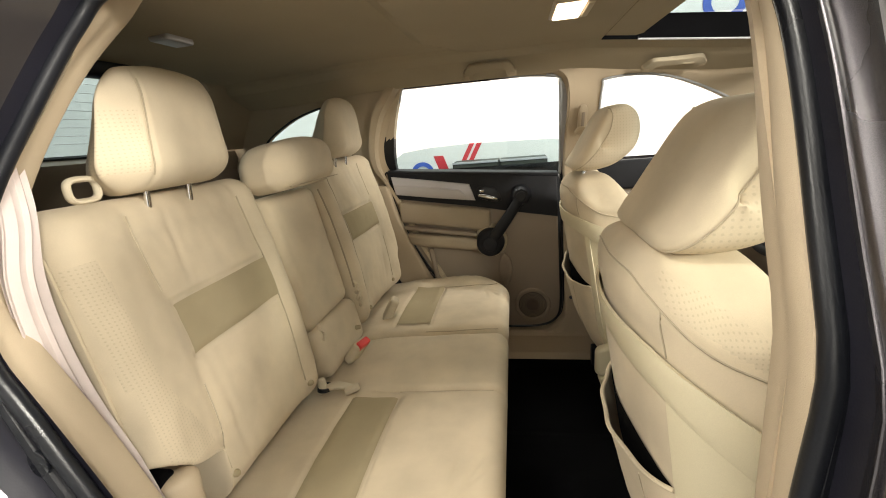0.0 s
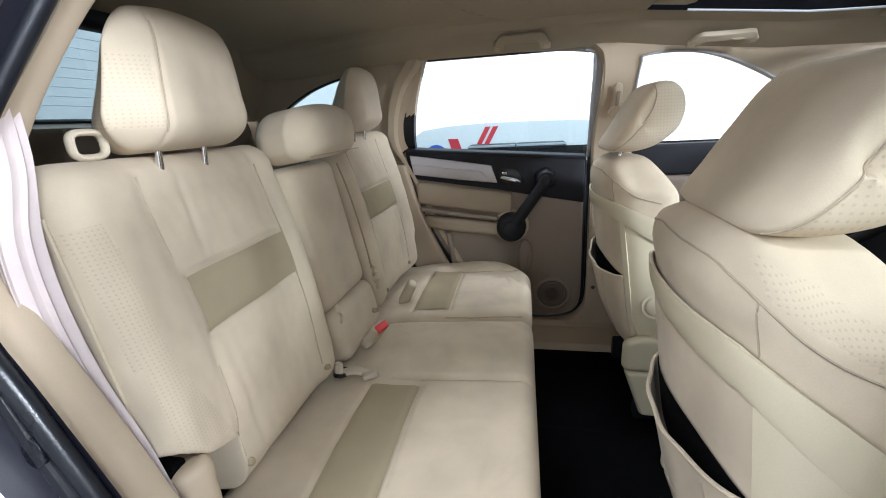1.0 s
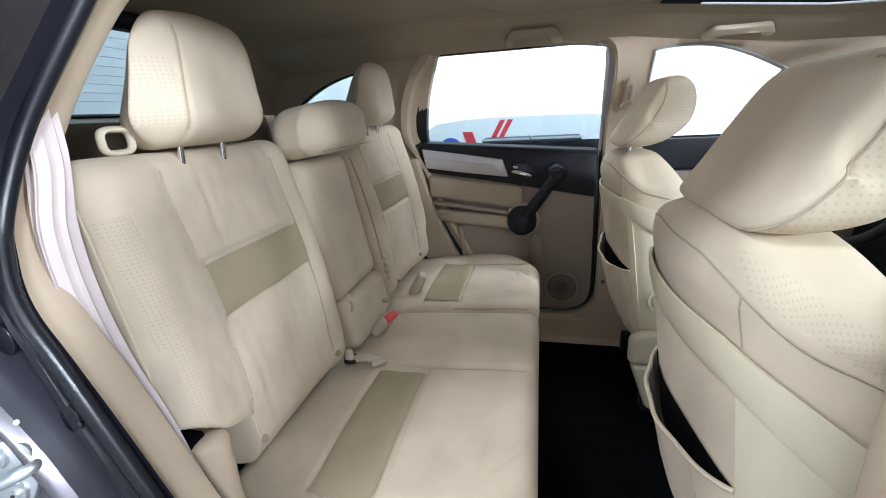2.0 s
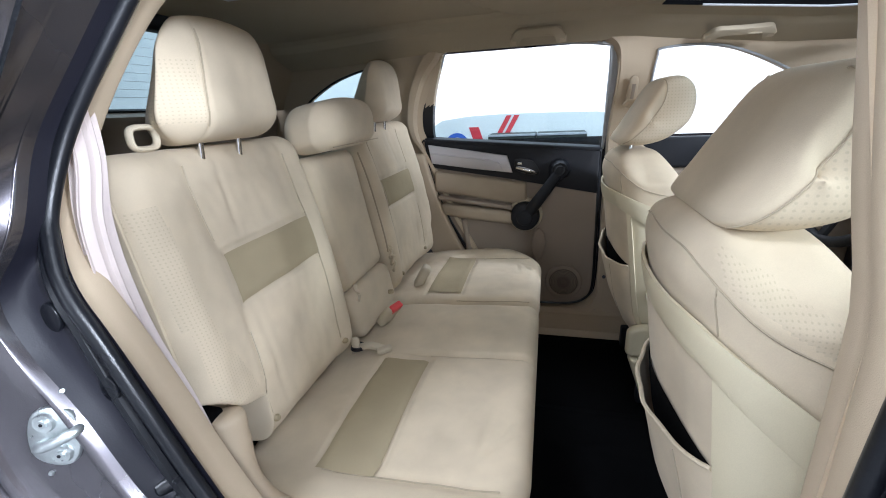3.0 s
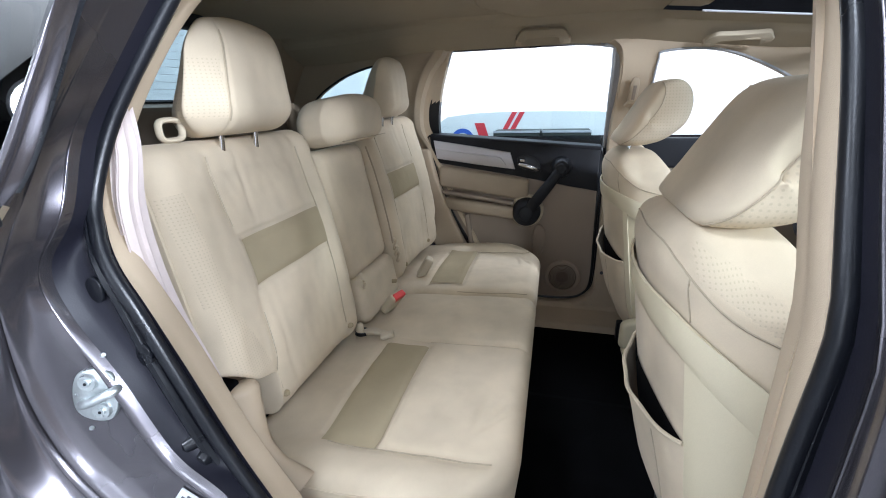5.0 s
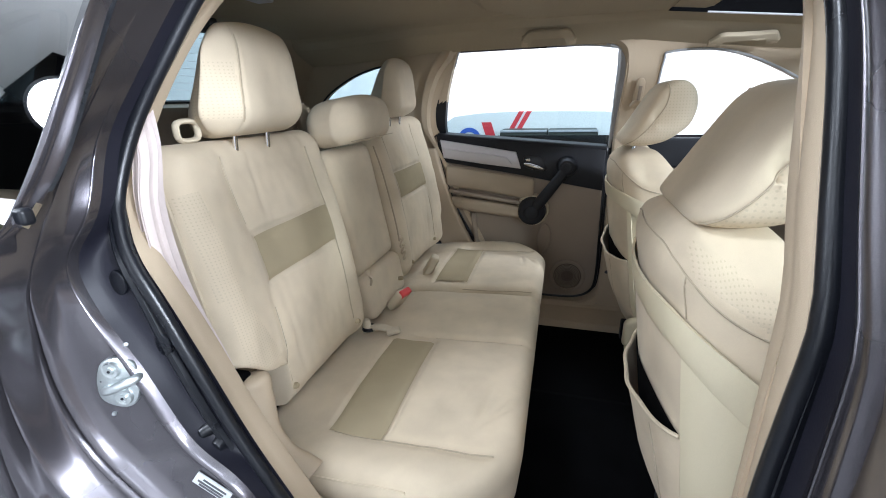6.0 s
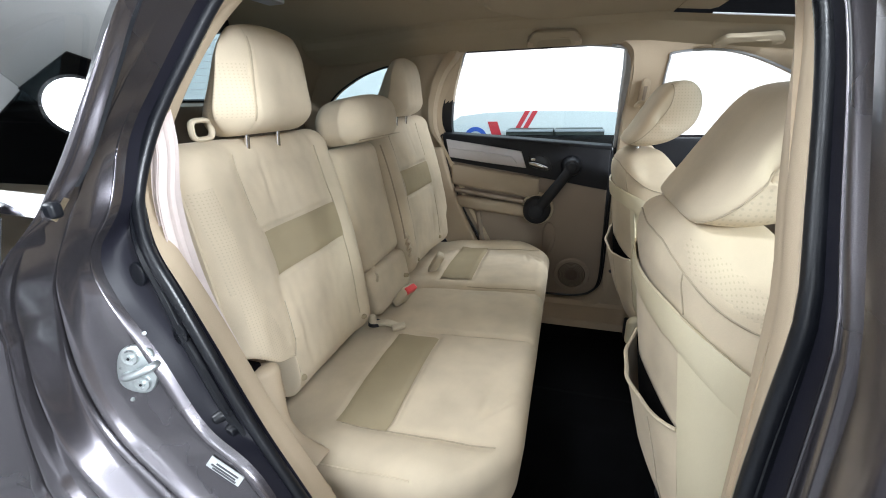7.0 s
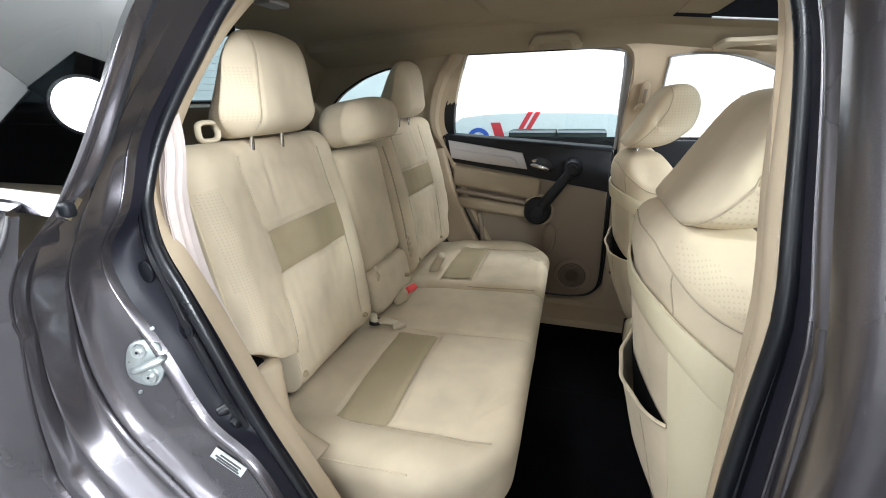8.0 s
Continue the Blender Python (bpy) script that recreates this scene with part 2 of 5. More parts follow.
def sheet(rows, closed=False):
    """Quads between rows of points of equal length."""
    n = len(rows[0])
    verts = [tuple(p) for r in rows for p in r]
    faces = []
    for i in range(len(rows) - 1):
        for j in range(n if closed else n - 1):
            k = (j + 1) % n
            faces.append((i * n + j, i * n + k, (i + 1) * n + k, (i + 1) * n + j))
    return verts, faces


def thick(geo, t):
    """Gives a sheet a thickness t along its normals."""
    bm = bmesh.new()
    vs = [bm.verts.new(p) for p in geo[0]]
    for f in geo[1]:
        bm.faces.new([vs[i] for i in f])
    bmesh.ops.recalc_face_normals(bm, faces=bm.faces)
    bm.normal_update()
    bmesh.ops.solidify(bm, geom=bm.faces[:], thickness=t)
    bm.verts.index_update()
    out = [tuple(v.co) for v in bm.verts], [tuple(v.index for v in f.verts) for f in bm.faces]
    bm.free()
    return out


def tube(path, radius, sides=8, closed=False, flat=1.0, up=Vector((0, 0, 1)), ends=True):
    """A round or flattened bar along a path. radius: a number, or one a point."""
    path = [Vector(p) for p in path]
    n = len(path)
    rows = []
    for i, p in enumerate(path):
        a = path[i - 1] if (i or closed) else p
        b = path[(i + 1) % n] if (i < n - 1 or closed) else p
        t = (b - a).normalized()
        side = t.cross(up)
        side = side.normalized() if side.length > 1e-4 else Vector((1, 0, 0))
        over = side.cross(t).normalized()
        r = radius[i] if isinstance(radius, (list, tuple)) else radius
        rows.append([p + side * r * math.cos(2 * math.pi * k / sides) + over * r * flat * math.sin(2 * math.pi * k / sides) for k in range(sides)])
    if closed:
        rows.append(rows[0])
    g = sheet(rows, True)
    if not closed and ends:
        g[1].append(tuple(range(sides)))
        g[1].append(tuple(len(g[0]) - sides + k for k in range(sides))[::-1])
    return g


def lathe(profile, m, sides=32):
    """Turns (radius, height) pairs round local z, then lays it by m."""
    rows = [[(r * math.cos(2 * math.pi * k / sides), r * math.sin(2 * math.pi * k / sides), h) for k in range(sides)] for r, h in profile]
    return xf(sheet(rows, True), m)


def plate(outline, depth, place, bevel=0.004):
    """An outline (u, v) with a bevelled rim, front at w = 0 and back at w = -depth; place(u, v, w) lays it in the world."""
    n = len(outline)
    cu, cv = sum(p[0] for p in outline) / n, sum(p[1] for p in outline) / n

    def inset(d):
        out = []
        for i, (u, v) in enumerate(outline):
            (a, b), (c, e) = outline[i - 1], outline[(i + 1) % n]
            tu, tv = c - a, e - b
            k = math.hypot(tu, tv) or 1
            nu, nv = -tv / k, tu / k
            if (cu - u) * nu + (cv - v) * nv < 0:
                nu, nv = -nu, -nv
            out.append((u + nu * d, v + nv * d))
        return out

    loops = [(outline, -depth), (outline, -bevel), (inset(bevel * 0.3), -bevel * 0.3), (inset(bevel), 0)]
    verts = [tuple(place(u, v, w)) for loop, w in loops for u, v in loop]
    faces = []
    for i in range(len(loops) - 1):
        for j in range(n):
            k = (j + 1) % n
            faces.append((i * n + j, i * n + k, (i + 1) * n + k, (i + 1) * n + j))
    faces.append(tuple(range((len(loops) - 1) * n, len(loops) * n)))
    faces.append(tuple(range(n))[::-1])
    return verts, faces


def smooth2(pts, per=6):
    return [(p.x, p.y) for p in spline([(a, b, 0) for a, b in pts], per, True)]


def ringpatch(inner, outer, steps, place):
    """Quads between two loops of (u, v) with as many points, laid by place(u, v, k), k from 0 at the inner loop to 1."""
    rows = []
    for i in range(steps + 1):
        k = i / steps
        rows.append([place(a[0] + (b[0] - a[0]) * k, a[1] + (b[1] - a[1]) * k, k) for a, b in zip(inner, outer)])
    return sheet(rows, True)

# ---------- the booth ----------
X0, X1, Y0, Y1, TOP = -5.2, 4.5, -4.2, 2.6, 3.2
part("ground", thick(sheet([[(X0 - 0.1, Y0 - 0.1, 0), (X1 + 0.1, Y0 - 0.1, 0)], [(X0 - 0.1, Y1 + 0.1, 0), (X1 + 0.1, Y1 + 0.1, 0)]]), 0.05), FLOORPAINT, None, "smooth grey painted booth floor", "floor", "structure")
part("wall_north", box_at(X0, X1, Y1, Y1 + 0.1, 0, TOP), WHITE, None, "bright white booth wall with painted marks", "wall", "structure")
part("wall_south", box_at(X0, X1, Y0 - 0.1, Y0, 0, TOP), WHITE, None, "plain white booth wall", "wall", "structure")
part("wall_west", box_at(X0 - 0.1, X0, Y0, Y1, 0, TOP), WHITE, None, "plain white booth wall", "wall", "structure")
part("wall_east", box_at(X1, X1 + 0.1, Y0, Y1, 0, TOP), WHITE, None, "plain white booth wall", "wall", "structure")
part("ceiling", box_at(X0, X1, Y0, Y1, TOP, TOP + 0.1), WHITE, None, "plain white booth ceiling", "ceiling", "structure")
for at, aim, size, watts in LAMPS:
    ax = pose(at[0], at[1], TOP)
    lamp = thing("ceiling_lamp", at[0], at[1], TOP - 0.12, "round white lamp housing under the ceiling", "ceiling lamp", "booth lamps")
    part("housing", lathe([(0.0, 0), (size / 2 + 0.05, 0), (size / 2 + 0.05, -0.06), (size / 2 + 0.025, -0.075), (size / 2 + 0.02, -0.02), (0.0, -0.02)], ax, 40), WHITE, lamp)


for at, aim, wide, tall, watts in PANELS:
    m = look(at, aim)
    box = thing("softbox", at[0], at[1], at[2] - tall / 2, "tall white softbox lamp placed out of view to light the cabin", "softbox lamp", "softbox lamps")
    part("case", xf(rbox(wide / 2 + 0.04, tall / 2 + 0.04, 0.05, 0.02, (3, 3, 2), lambda x, y, z: (x, y, z + 0.06)), m), BLACK, box)
    part("stand", tube([m @ Vector((0, 0, 0.1)), (at[0], at[1], 0.02)], 0.02, 8), BLACK, box)
lamp = thing("studio_lamp", -3.62, -2.08, 2.4, "round glowing studio lamp hung in the corner", "lamp")
lm = look((-3.62, -2.08, 2.64), (-0.75, -0.8, 1.2))
part("lit_face", lathe([(0, -0.012), (0.19, -0.012), (0.195, -0.006)], lm, 48), DISC, lamp, "glowing round lamp face")
part("housing", lathe([(0.196, -0.016), (0.215, -0.012), (0.215, 0.06), (0.0, 0.08)], lm, 48), BLACK, lamp)
# unseen stand and bowl made up to carry the ceiling fill lamp
up = thing("uplight", -3.0, -0.6, 0.0, "added unseen uplight brightening the booth ceiling", "uplight lamp")
part("lamp_pole", tube([(-3.66, -2.10, 2.66), (-3.86, -2.19, 2.80), (-4.05, -2.28, 2.95), (-4.1, -2.3, 3.2)], 0.02, 8), BLACK, lamp)
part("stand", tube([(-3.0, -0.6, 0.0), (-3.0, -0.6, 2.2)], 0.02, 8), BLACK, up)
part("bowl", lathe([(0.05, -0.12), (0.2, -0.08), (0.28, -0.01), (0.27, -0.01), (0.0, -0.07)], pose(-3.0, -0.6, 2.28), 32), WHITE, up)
# unseen black sheets, added to darken what the quarter window reflects
part("wall_dark_sheet", box_at(X0 + 0.002, X0 + 0.05, Y0 + 0.01, -2.35, 0.0, 3.19, 0.01), CARPET_AND_SHADE, None, "added black sheet darkening the booth corner that the glass reflects", "curtain", "structure")
part("ceiling_dark_sheet", plate([(-4.11, -2.01), (-3.88, -2.14), (-3.55, -2.5), (-3.55, -4.18), (-5.19, -4.18), (-5.19, -2.33)], 0.02, lambda u, v, w: (u, v, 3.17 - w), 0.004), CARPET_AND_SHADE, None, "added black sheet darkening the ceiling corner that the glass reflects", "curtain", "structure")


def wall_mark(name, outline, mat, label):
    part(name, plate(outline, 0.004, lambda u, v, w: (u, Y1 - 0.004 - w, v), 0.001), mat, None, label, "wall sign", smooth=False)


def ring_mark(cx, cz, r0, r1):
    rows = []
    for r, w in ((r0, 0), (r0, 0.004), (r1, 0.004), (r1, 0)):
        rows.append([(cx + r * math.cos(a * math.pi / 24), Y1 - 0.003 - w, cz + r * 0.95 * math.sin(a * math.pi / 24)) for a in range(48)])
    part("wall_ring", sheet(rows, True), BLUEINK, None, "blue ring painted on the white wall", "wall sign", smooth=False)


def mark_group(cx, cz, k):
    ring_mark(cx - 0.285 * k, cz - 0.075 * k, 0.075 * k, 0.12 * k)
    wall_mark("wall_slash", [(cx - 0.16 * k, cz + 0.09 * k), (cx - 0.06 * k, cz + 0.09 * k), (cx + 0.04 * k, cz - 0.2 * k), (cx - 0.06 * k, cz - 0.2 * k)], REDINK, "red slanting stroke painted on the wall")
    for d in (0, 0.075):
        wall_mark("wall_slash", [(cx + (0.215 + d) * k, cz + 0.19 * k), (cx + (0.265 + d) * k, cz + 0.19 * k), (cx + (0.05 + d) * k, cz - 0.2 * k), (cx + (0.0 + d) * k, cz - 0.2 * k)], REDINK, "thin red slanting stroke painted on the wall")


mark_group(-0.75, 0.937, 0.86)
mark_group(1.706, 2.05, 1.25)

for i in range(2):
    x = -0.685 + i * 0.38
    cab = thing("wall_cabinet", x + 0.175, 2.45, 0, "dark green-grey metal cabinet against the white wall", "cabinet", "cabinets by the wall")
    part("body", box_at(x, x + 0.372, 2.33, 2.585, 0.0, 0.962, 0.006), DARKBOX, cab)
    part("door", box_at(x + 0.014, x + 0.358, 2.318, 2.33, 0.05, 0.945, 0.004), DARKBOX, cab)
    part("top_rail", box_at(x + 0.002, x + 0.37, 2.312, 2.33, 0.948, 0.965, 0.003), GREYRUBBER, cab)

# ---------- car body ----------
MID = (-0.33, 0.85)
I_PTS = [(0.015, 0.45), (0.012, 0.79), (0.006, 1.08), (0.012, 1.29), (-0.03, 1.375), (-0.2, 1.405), (-0.45, 1.405), (-0.60, 1.39), (-0.645, 1.35), (-0.70, 1.29), (-0.745, 1.205), (-0.768, 1.12), (-0.764, 1.055), (-0.724, 0.985), (-0.675, 0.885), (-0.61, 0.73), (-0.548, 0.616), (-0.47, 0.47), (-0.40, 0.35), (-0.28, 0.29), (-0.12, 0.28), (-0.01, 0.33)]
S_PTS = [(0.012, 0.45), (0.008, 0.82), (0.018, 1.08), (0.016, 1.29), (-0.035, 1.37), (-0.2, 1.40), (-0.45, 1.40), (-0.60, 1.385), (-0.645, 1.345), (-0.69, 1.265), (-0.727, 1.183), (-0.739, 1.105), (-0.724, 1.06), (-0.684, 0.98), (-0.645, 0.89), (-0.591, 0.76), (-0.532, 0.643), (-0.455, 0.49), (-0.39, 0.37), (-0.28, 0.305), (-0.12, 0.295), (-0.015, 0.34)]
O_PTS = [(0.04, 0.45), (0.045, 0.80), (0.028, 1.08), (0.018, 1.285), (-0.03, 1.375), (-0.2, 1.405), (-0.45, 1.405), (-0.605, 1.385), (-0.65, 1.336), (-0.705, 1.239), (-0.74, 1.165), (-0.752, 1.09), (-0.763, 1.035), (-0.785, 0.98), (-0.806, 0.87), (-0.783, 0.775), (-0.71, 0.69), (-0.58, 0.56), (-0.44, 0.36), (-0.3, 0.27), (-0.12, 0.26), (0.0, 0.31)]
E_PTS = [(0.055, 0.45), (0.055, 0.80), (0.04, 1.08), (0.03, 1.28), (-0.02, 1.385), (-0.2, 1.415), (-0.45, 1.415), (-0.60, 1.395), (-0.655, 1.326), (-0.68, 1.235), (-0.701, 1.154), (-0.734, 1.099), (-0.772, 1.036), (-0.80, 0.98), (-0.85, 0.85), (-0.89, 0.735), (-0.91, 0.66), (-0.80, 0.50), (-0.50, 0.33), (-0.3, 0.24), (-0.12, 0.23), (0.01, 0.28)]
PER = 8
I_LOOP, S_LOOP, O_LOOP, E_LOOP = (smooth2(p, PER) for p in (I_PTS, S_PTS, O_PTS, E_PTS))


def lean(z):
    """How far the side glass and pillars lean in above the belt line."""
    d = z - 1.0
    return 0.0 if d <= 0 else (0.44 * d * d / 0.12 if d < 0.06 else 0.44 * (d - 0.03))


def side_y(b, z, s):
    return s * (b - lean(z))


def mix(a, b, k):
    return [(p[0] + (q[0] - p[0]) * k, p[1] + (q[1] - p[1]) * k) for p, q in zip(a, b)]


def swell(loop, k):
    return [(MID[0] + (p[0] - MID[0]) * (1 + k), MID[1] + (p[1] - MID[1]) * (1 + k)) for p in loop]


def loft(loops, s):
    return sheet([[(x, side_y(b, z, s), z) for x, z in loop] for loop, b in loops], True)


def trim_ring(s, name, label):
    """The beige trim that lines the rear door's opening."""
    loops = [(mix(I_LOOP, S_LOOP, 0.75), 0.765), (mix(I_LOOP, S_LOOP, 0.3), 0.764), (I_LOOP, 0.756), (swell(I_LOOP, 0.004), 0.744), (swell(I_LOOP, 0.009), 0.736), (swell(I_LOOP, 0.017), 0.731), (swell(I_LOOP, 0.019), 0.722), (swell(I_LOOP, 0.024), 0.706), (swell(I_LOOP, 0.036), 0.698), (swell(I_LOOP, 0.06), 0.702), (swell(I_LOOP, 0.07), 0.72)]
    if s > 0:
        loops = [(p, max(b, 0.7285)) for p, b in loops]
    return part(name, loft(loops, s), TRIM, None, label, "trim", "structure")


trim_ring(-1, "door_opening_trim", "tan plastic trim round the open doorway")
trim_ring(1, "door_opening_trim", "tan plastic trim round the closed far door")

body = thing("car_body", -0.4, -0.86, 0.25, "dark grey metallic car body round an open rear doorway", "car body")
R_PTS = [((a[0] + b[0]) / 2, (a[1] + b[1]) / 2) for a, b in zip(O_PTS, S_PTS)]
R_PTS[11:18] = [(-0.735, 1.088), (-0.762, 1.03), (-0.752, 0.967), (-0.706, 0.885), (-0.655, 0.775), (-0.575, 0.70), (-0.50, 0.52)]
R_LOOP = smooth2(R_PTS, PER)
# relief from the outer edge to the groove, from the groove to the inner ridge, and down into the channel
EO = [(0, 0.888), (0.04, 0.896), (0.10, 0.900), (0.15, 0.894), (0.17, 0.876), (0.20, 0.864), (0.23, 0.876), (0.26, 0.892), (0.33, 0.897), (0.40, 0.890), (0.45, 0.872), (0.60, 0.866), (0.68, 0.877), (0.72, 0.883), (0.76, 0.881), (0.80, 0.868), (0.84, 0.853), (0.88, 0.846), (0.93, 0.842), (0.955, 0.823), (0.98, 0.813), (1.0, 0.812)]
OR = [(0.04, 0.815), (0.07, 0.832), (0.10, 0.842), (0.13, 0.845), (0.17, 0.842), (0.22, 0.832), (0.30, 0.823), (0.40, 0.818), (0.65, 0.808), (0.80, 0.803), (0.86, 0.806), (0.91, 0.809), (0.96, 0.806), (1.0, 0.796)]
CHANNEL = [(0.08, 0.784), (0.2, 0.775), (0.45, 0.767), (0.7, 0.762), (1.0, 0.760)]


def relief(profile, a, b, per=3):
    return [(mix(a, b, p.x), p.y) for p in spline([(k, d, 0) for k, d in profile], per)]


def jog(loop, k):
    """The outer ribs step forward below the belt line."""
    return [(x + 0.012 * ease(0.972 - z, 0.0, 0.02) * (1 - k) if x < -0.5 else x, z) for x, z in loop]


outer = [(jog(loop, i / 57), b) for i, (loop, b) in enumerate(relief(EO, E_LOOP, O_LOOP))]
jamb = outer + relief(OR, O_LOOP, R_LOOP)
PILLAR = [0.866, 0.876, 0.885, 0.888, 0.880, 0.862, 0.846, 0.836, 0.832]


def jamb_row(loop, b, i):
    """One line of the jamb; above the belt the outer ribs give way to a plain rounded pillar edge."""
    f = clamp(i / (len(outer) - 1)) * (len(PILLAR) - 1)
    j = min(int(f), len(PILLAR) - 2)
    plain = PILLAR[j] + (PILLAR[j + 1] - PILLAR[j]) * (f - j)
    row = []
    for x, z in loop:
        k = max(ease(z, 1.06, 1.105), 1 - ease(-x, 0.30, 0.5)) if i < len(outer) else 0.0
        f = (i - len(outer)) / (len(jamb) - len(outer) - 1)
        ridge = ease(x, -0.06, 0.0) * (0.006 * dip(f, 0.9, 0.07) + 0.009 * dip(f, 0.52, 0.13)) if i >= len(outer) else 0.0
        row.append((x - ridge, side_y(b + (plain - b) * k, z, -1), z))
    return row


JAMB = sheet([jamb_row(loop, b, i) for i, (loop, b) in enumerate(jamb)], True)


def jamb_at(x, z):
    """The jamb's y and outward normal behind a point (x, z)."""
    best = min(JAMB[1], key=lambda f: (sum(JAMB[0][i][0] for i in f) / 4 - x) ** 2 + (sum(JAMB[0][i][2] for i in f) / 4 - z) ** 2)
    a, b, c = (Vector(JAMB[0][i]) for i in best[:3])
    n = (b - a).cross(c - a).normalized()
    n = n if n.y < 0 else -n
    y = a.y - (n.x * (x - a.x) + n.z * (z - a.z)) / n.y
    return y, n


def on_jamb(x, z, off=0.0, turn=0.0):
    """A pose on the jamb with local z outward and local y upward."""
    y, n = jamb_at(x, z)
    side = Vector((0, 0, 1)).cross(n).normalized()
    up = n.cross(side)
    m = Matrix((side, up, n)).transposed().to_4x4()
    return Matrix.Translation(Vector((x, y, z)) + n * off) @ m @ pose(0, 0, 0, 0, 0, turn)


part("door_jamb", JAMB, PAINT, body, "creased dark grey metallic door jamb")
part("jamb_channel", loft([(R_LOOP, 0.796)] + relief(CHANNEL, R_LOOP, S_LOOP), -1), JAMBBLACK, body, "dark channel beside the seal")
seal_path = [(x, side_y(0.770, z, -1), z) for x, z in mix(S_LOOP, O_LOOP, 0.05)]
part("door_seal", tube(seal_path, 0.0088, 10, True, up=Vector((0, 1, 0))), RUBBER, body, "black rubber door seal")
seal2 = [(x, side_y(0.770, z, -1), z) for x, z in mix(S_LOOP, O_LOOP, 0.22)]
part("inner_seal", tube(seal2, 0.008, 8, True, up=Vector((0, 1, 0))), RUBBER, body, "black rubber inner seal")


def edge_at(z):
    """The x of the doorway's outer rear edge at a height."""
    rear = [p for p in E_LOOP if p[0] < -0.45 and p[1] > 0.55]
    rear.sort(key=lambda p: p[1])
    for a, b in zip(rear, rear[1:]):
        if a[1] <= z <= b[1]:
            return a[0] + (b[0] - a[0]) * (z - a[1]) / (b[1] - a[1])
    return rear[0][0] if z < rear[0][1] else rear[-1][0]


# rear quarter panel with the wheel arch's lip
WHEEL = (-1.34, 0.36)
ARCH = 0.55
rows = []
for xe, z in reversed(outer[0][0][PER * 11 - 1 : PER * 17]):
    row = []
    for j in range(40):
        d = 1.3 * (j / 39) ** 1.6
        x = xe - d
        out = 0.888 + 0.030 * ease(d, -0.01, 0.05) - 0.10 * ease(-x, 1.5, 2.2) ** 2 - 0.075 * ease(z, 0.97, 1.12) * ease(d, 0.0, 0.08)
        row.append((x, -out, z + 0.012 * ease(d, 0.0, 0.3) * ease(z, 1.0, 1.1)))
    rows.append(row)
part("quarter_panel", sheet(rows), PAINT, body, "dark grey metallic rear quarter panel")
arch = [(WHEEL[0] + ARCH * math.cos(a), -0.925, WHEEL[1] + ARCH * 0.62 * math.sin(a)) for a in [math.pi * k / 24 for k in range(25)]]
part("wheel_arch_lip", tube(arch, 0.016, 8, up=Vector((0, 1, 0))), PAINT, body)
rows = [[(x, -0.853 + 0.0065 * i, 1.094 + 0.0072 * i - 0.035 * (x + 0.73)) for x in [-0.725 - 1.0 * j / 20 for j in range(21)]] for i in range(4)]
part("chrome_strip", thick(sheet(rows), 0.006), CHROME, body, "bright chrome window strip")
part("strip_end", rbox(0.008, 0.007, 0.009, 0.005, (2, 2, 2), lambda x, y, z: (x - 0.722, y - 0.850, z + 1.104)), RUBBER, body)
# rear quarter window on the camera's side
rows, rows2 = [], []
for i in range(13):
    z = 1.125 + 0.25 * i / 12
    xe = edge_at(z)
    rows.append([(xe - 0.035 - 0.9 * j / 12, side_y(0.865, z, -1), z) for j in range(13)])
    rows2.append([(xe + 0.004 - 0.04 * j / 3, side_y(0.872 if j else 0.865, z, -1), z) for j in range(4)])
part("quarter_window", sheet(rows), DARK_GLASS, body, "dark privacy glass quarter window")
part("window_pillar_cover", sheet(rows2), GLOSSBLACK, body, "glossy black pillar cover")
# roof skin and blank sides that close the car
rows = [[(x, y, 1.475 + 0.02 * (1 - (y / 0.62) ** 2) - 0.06 * ease(x, 0.2, 1.0)) for y in [-0.62 + 1.24 * j / 20 for j in range(21)]] for x in [-1.3, -0.9, -0.4, 0.06]]
part("roof", sheet(rows), PAINT, body, "dark grey metallic roof")
for s in (-1, 1):
    part("roof_rail", sheet([[(x, s * 0.62, 1.475 - 0.06 * ease(x, 0.2, 1.0)) for x in (-1.3, -0.6, 0.1, 0.5, 1.0)], [(x, s * 0.645, 1.42 - 0.09 * ease(x, 0.2, 1.0)) for x in (-1.3, -0.6, 0.1, 0.5, 1.0)], [(x, s * 0.635, 1.38 - 0.13 * ease(x, 0.2, 1.0)) for x in (-1.3, -0.6, 0.1, 0.5, 1.0)]]), PAINT, body)
part("front_door_skin", sheet([[(0.06, -0.885, z), (0.5, -0.90, z), (1.3, -0.88, z)] for z in (0.25, 0.6, 1.05)]), PAINT, body)
part("sill_panel", box_at(-0.9, 1.0, -0.86, -0.62, 0.16, 0.262, 0.02), PAINT, body)
part("far_skin", sheet([[(-2.1, 0.87, z), (-0.7, 0.9, z), (0.3, 0.9, z), (1.3, 0.88, z)] for z in (0.25, 0.6, 1.04)]), PAINT, body)
turn = Matrix.Translation((WHEEL[0], -0.78, 0.35)) @ pose(0, 0, 0, 90, 0, 0)
wheel = part("wheel", lathe([(0.22, -0.1), (0.32, -0.11), (0.348, -0.08), (0.35, 0), (0.348, 0.08), (0.32, 0.11), (0.22, 0.1)], turn, 40), RUBBER, body, "black rubber tyre")
part("rim", lathe([(0.0, 0.06), (0.1, 0.07), (0.215, 0.06), (0.225, 0.1)], turn, 40), SILVER, wheel)

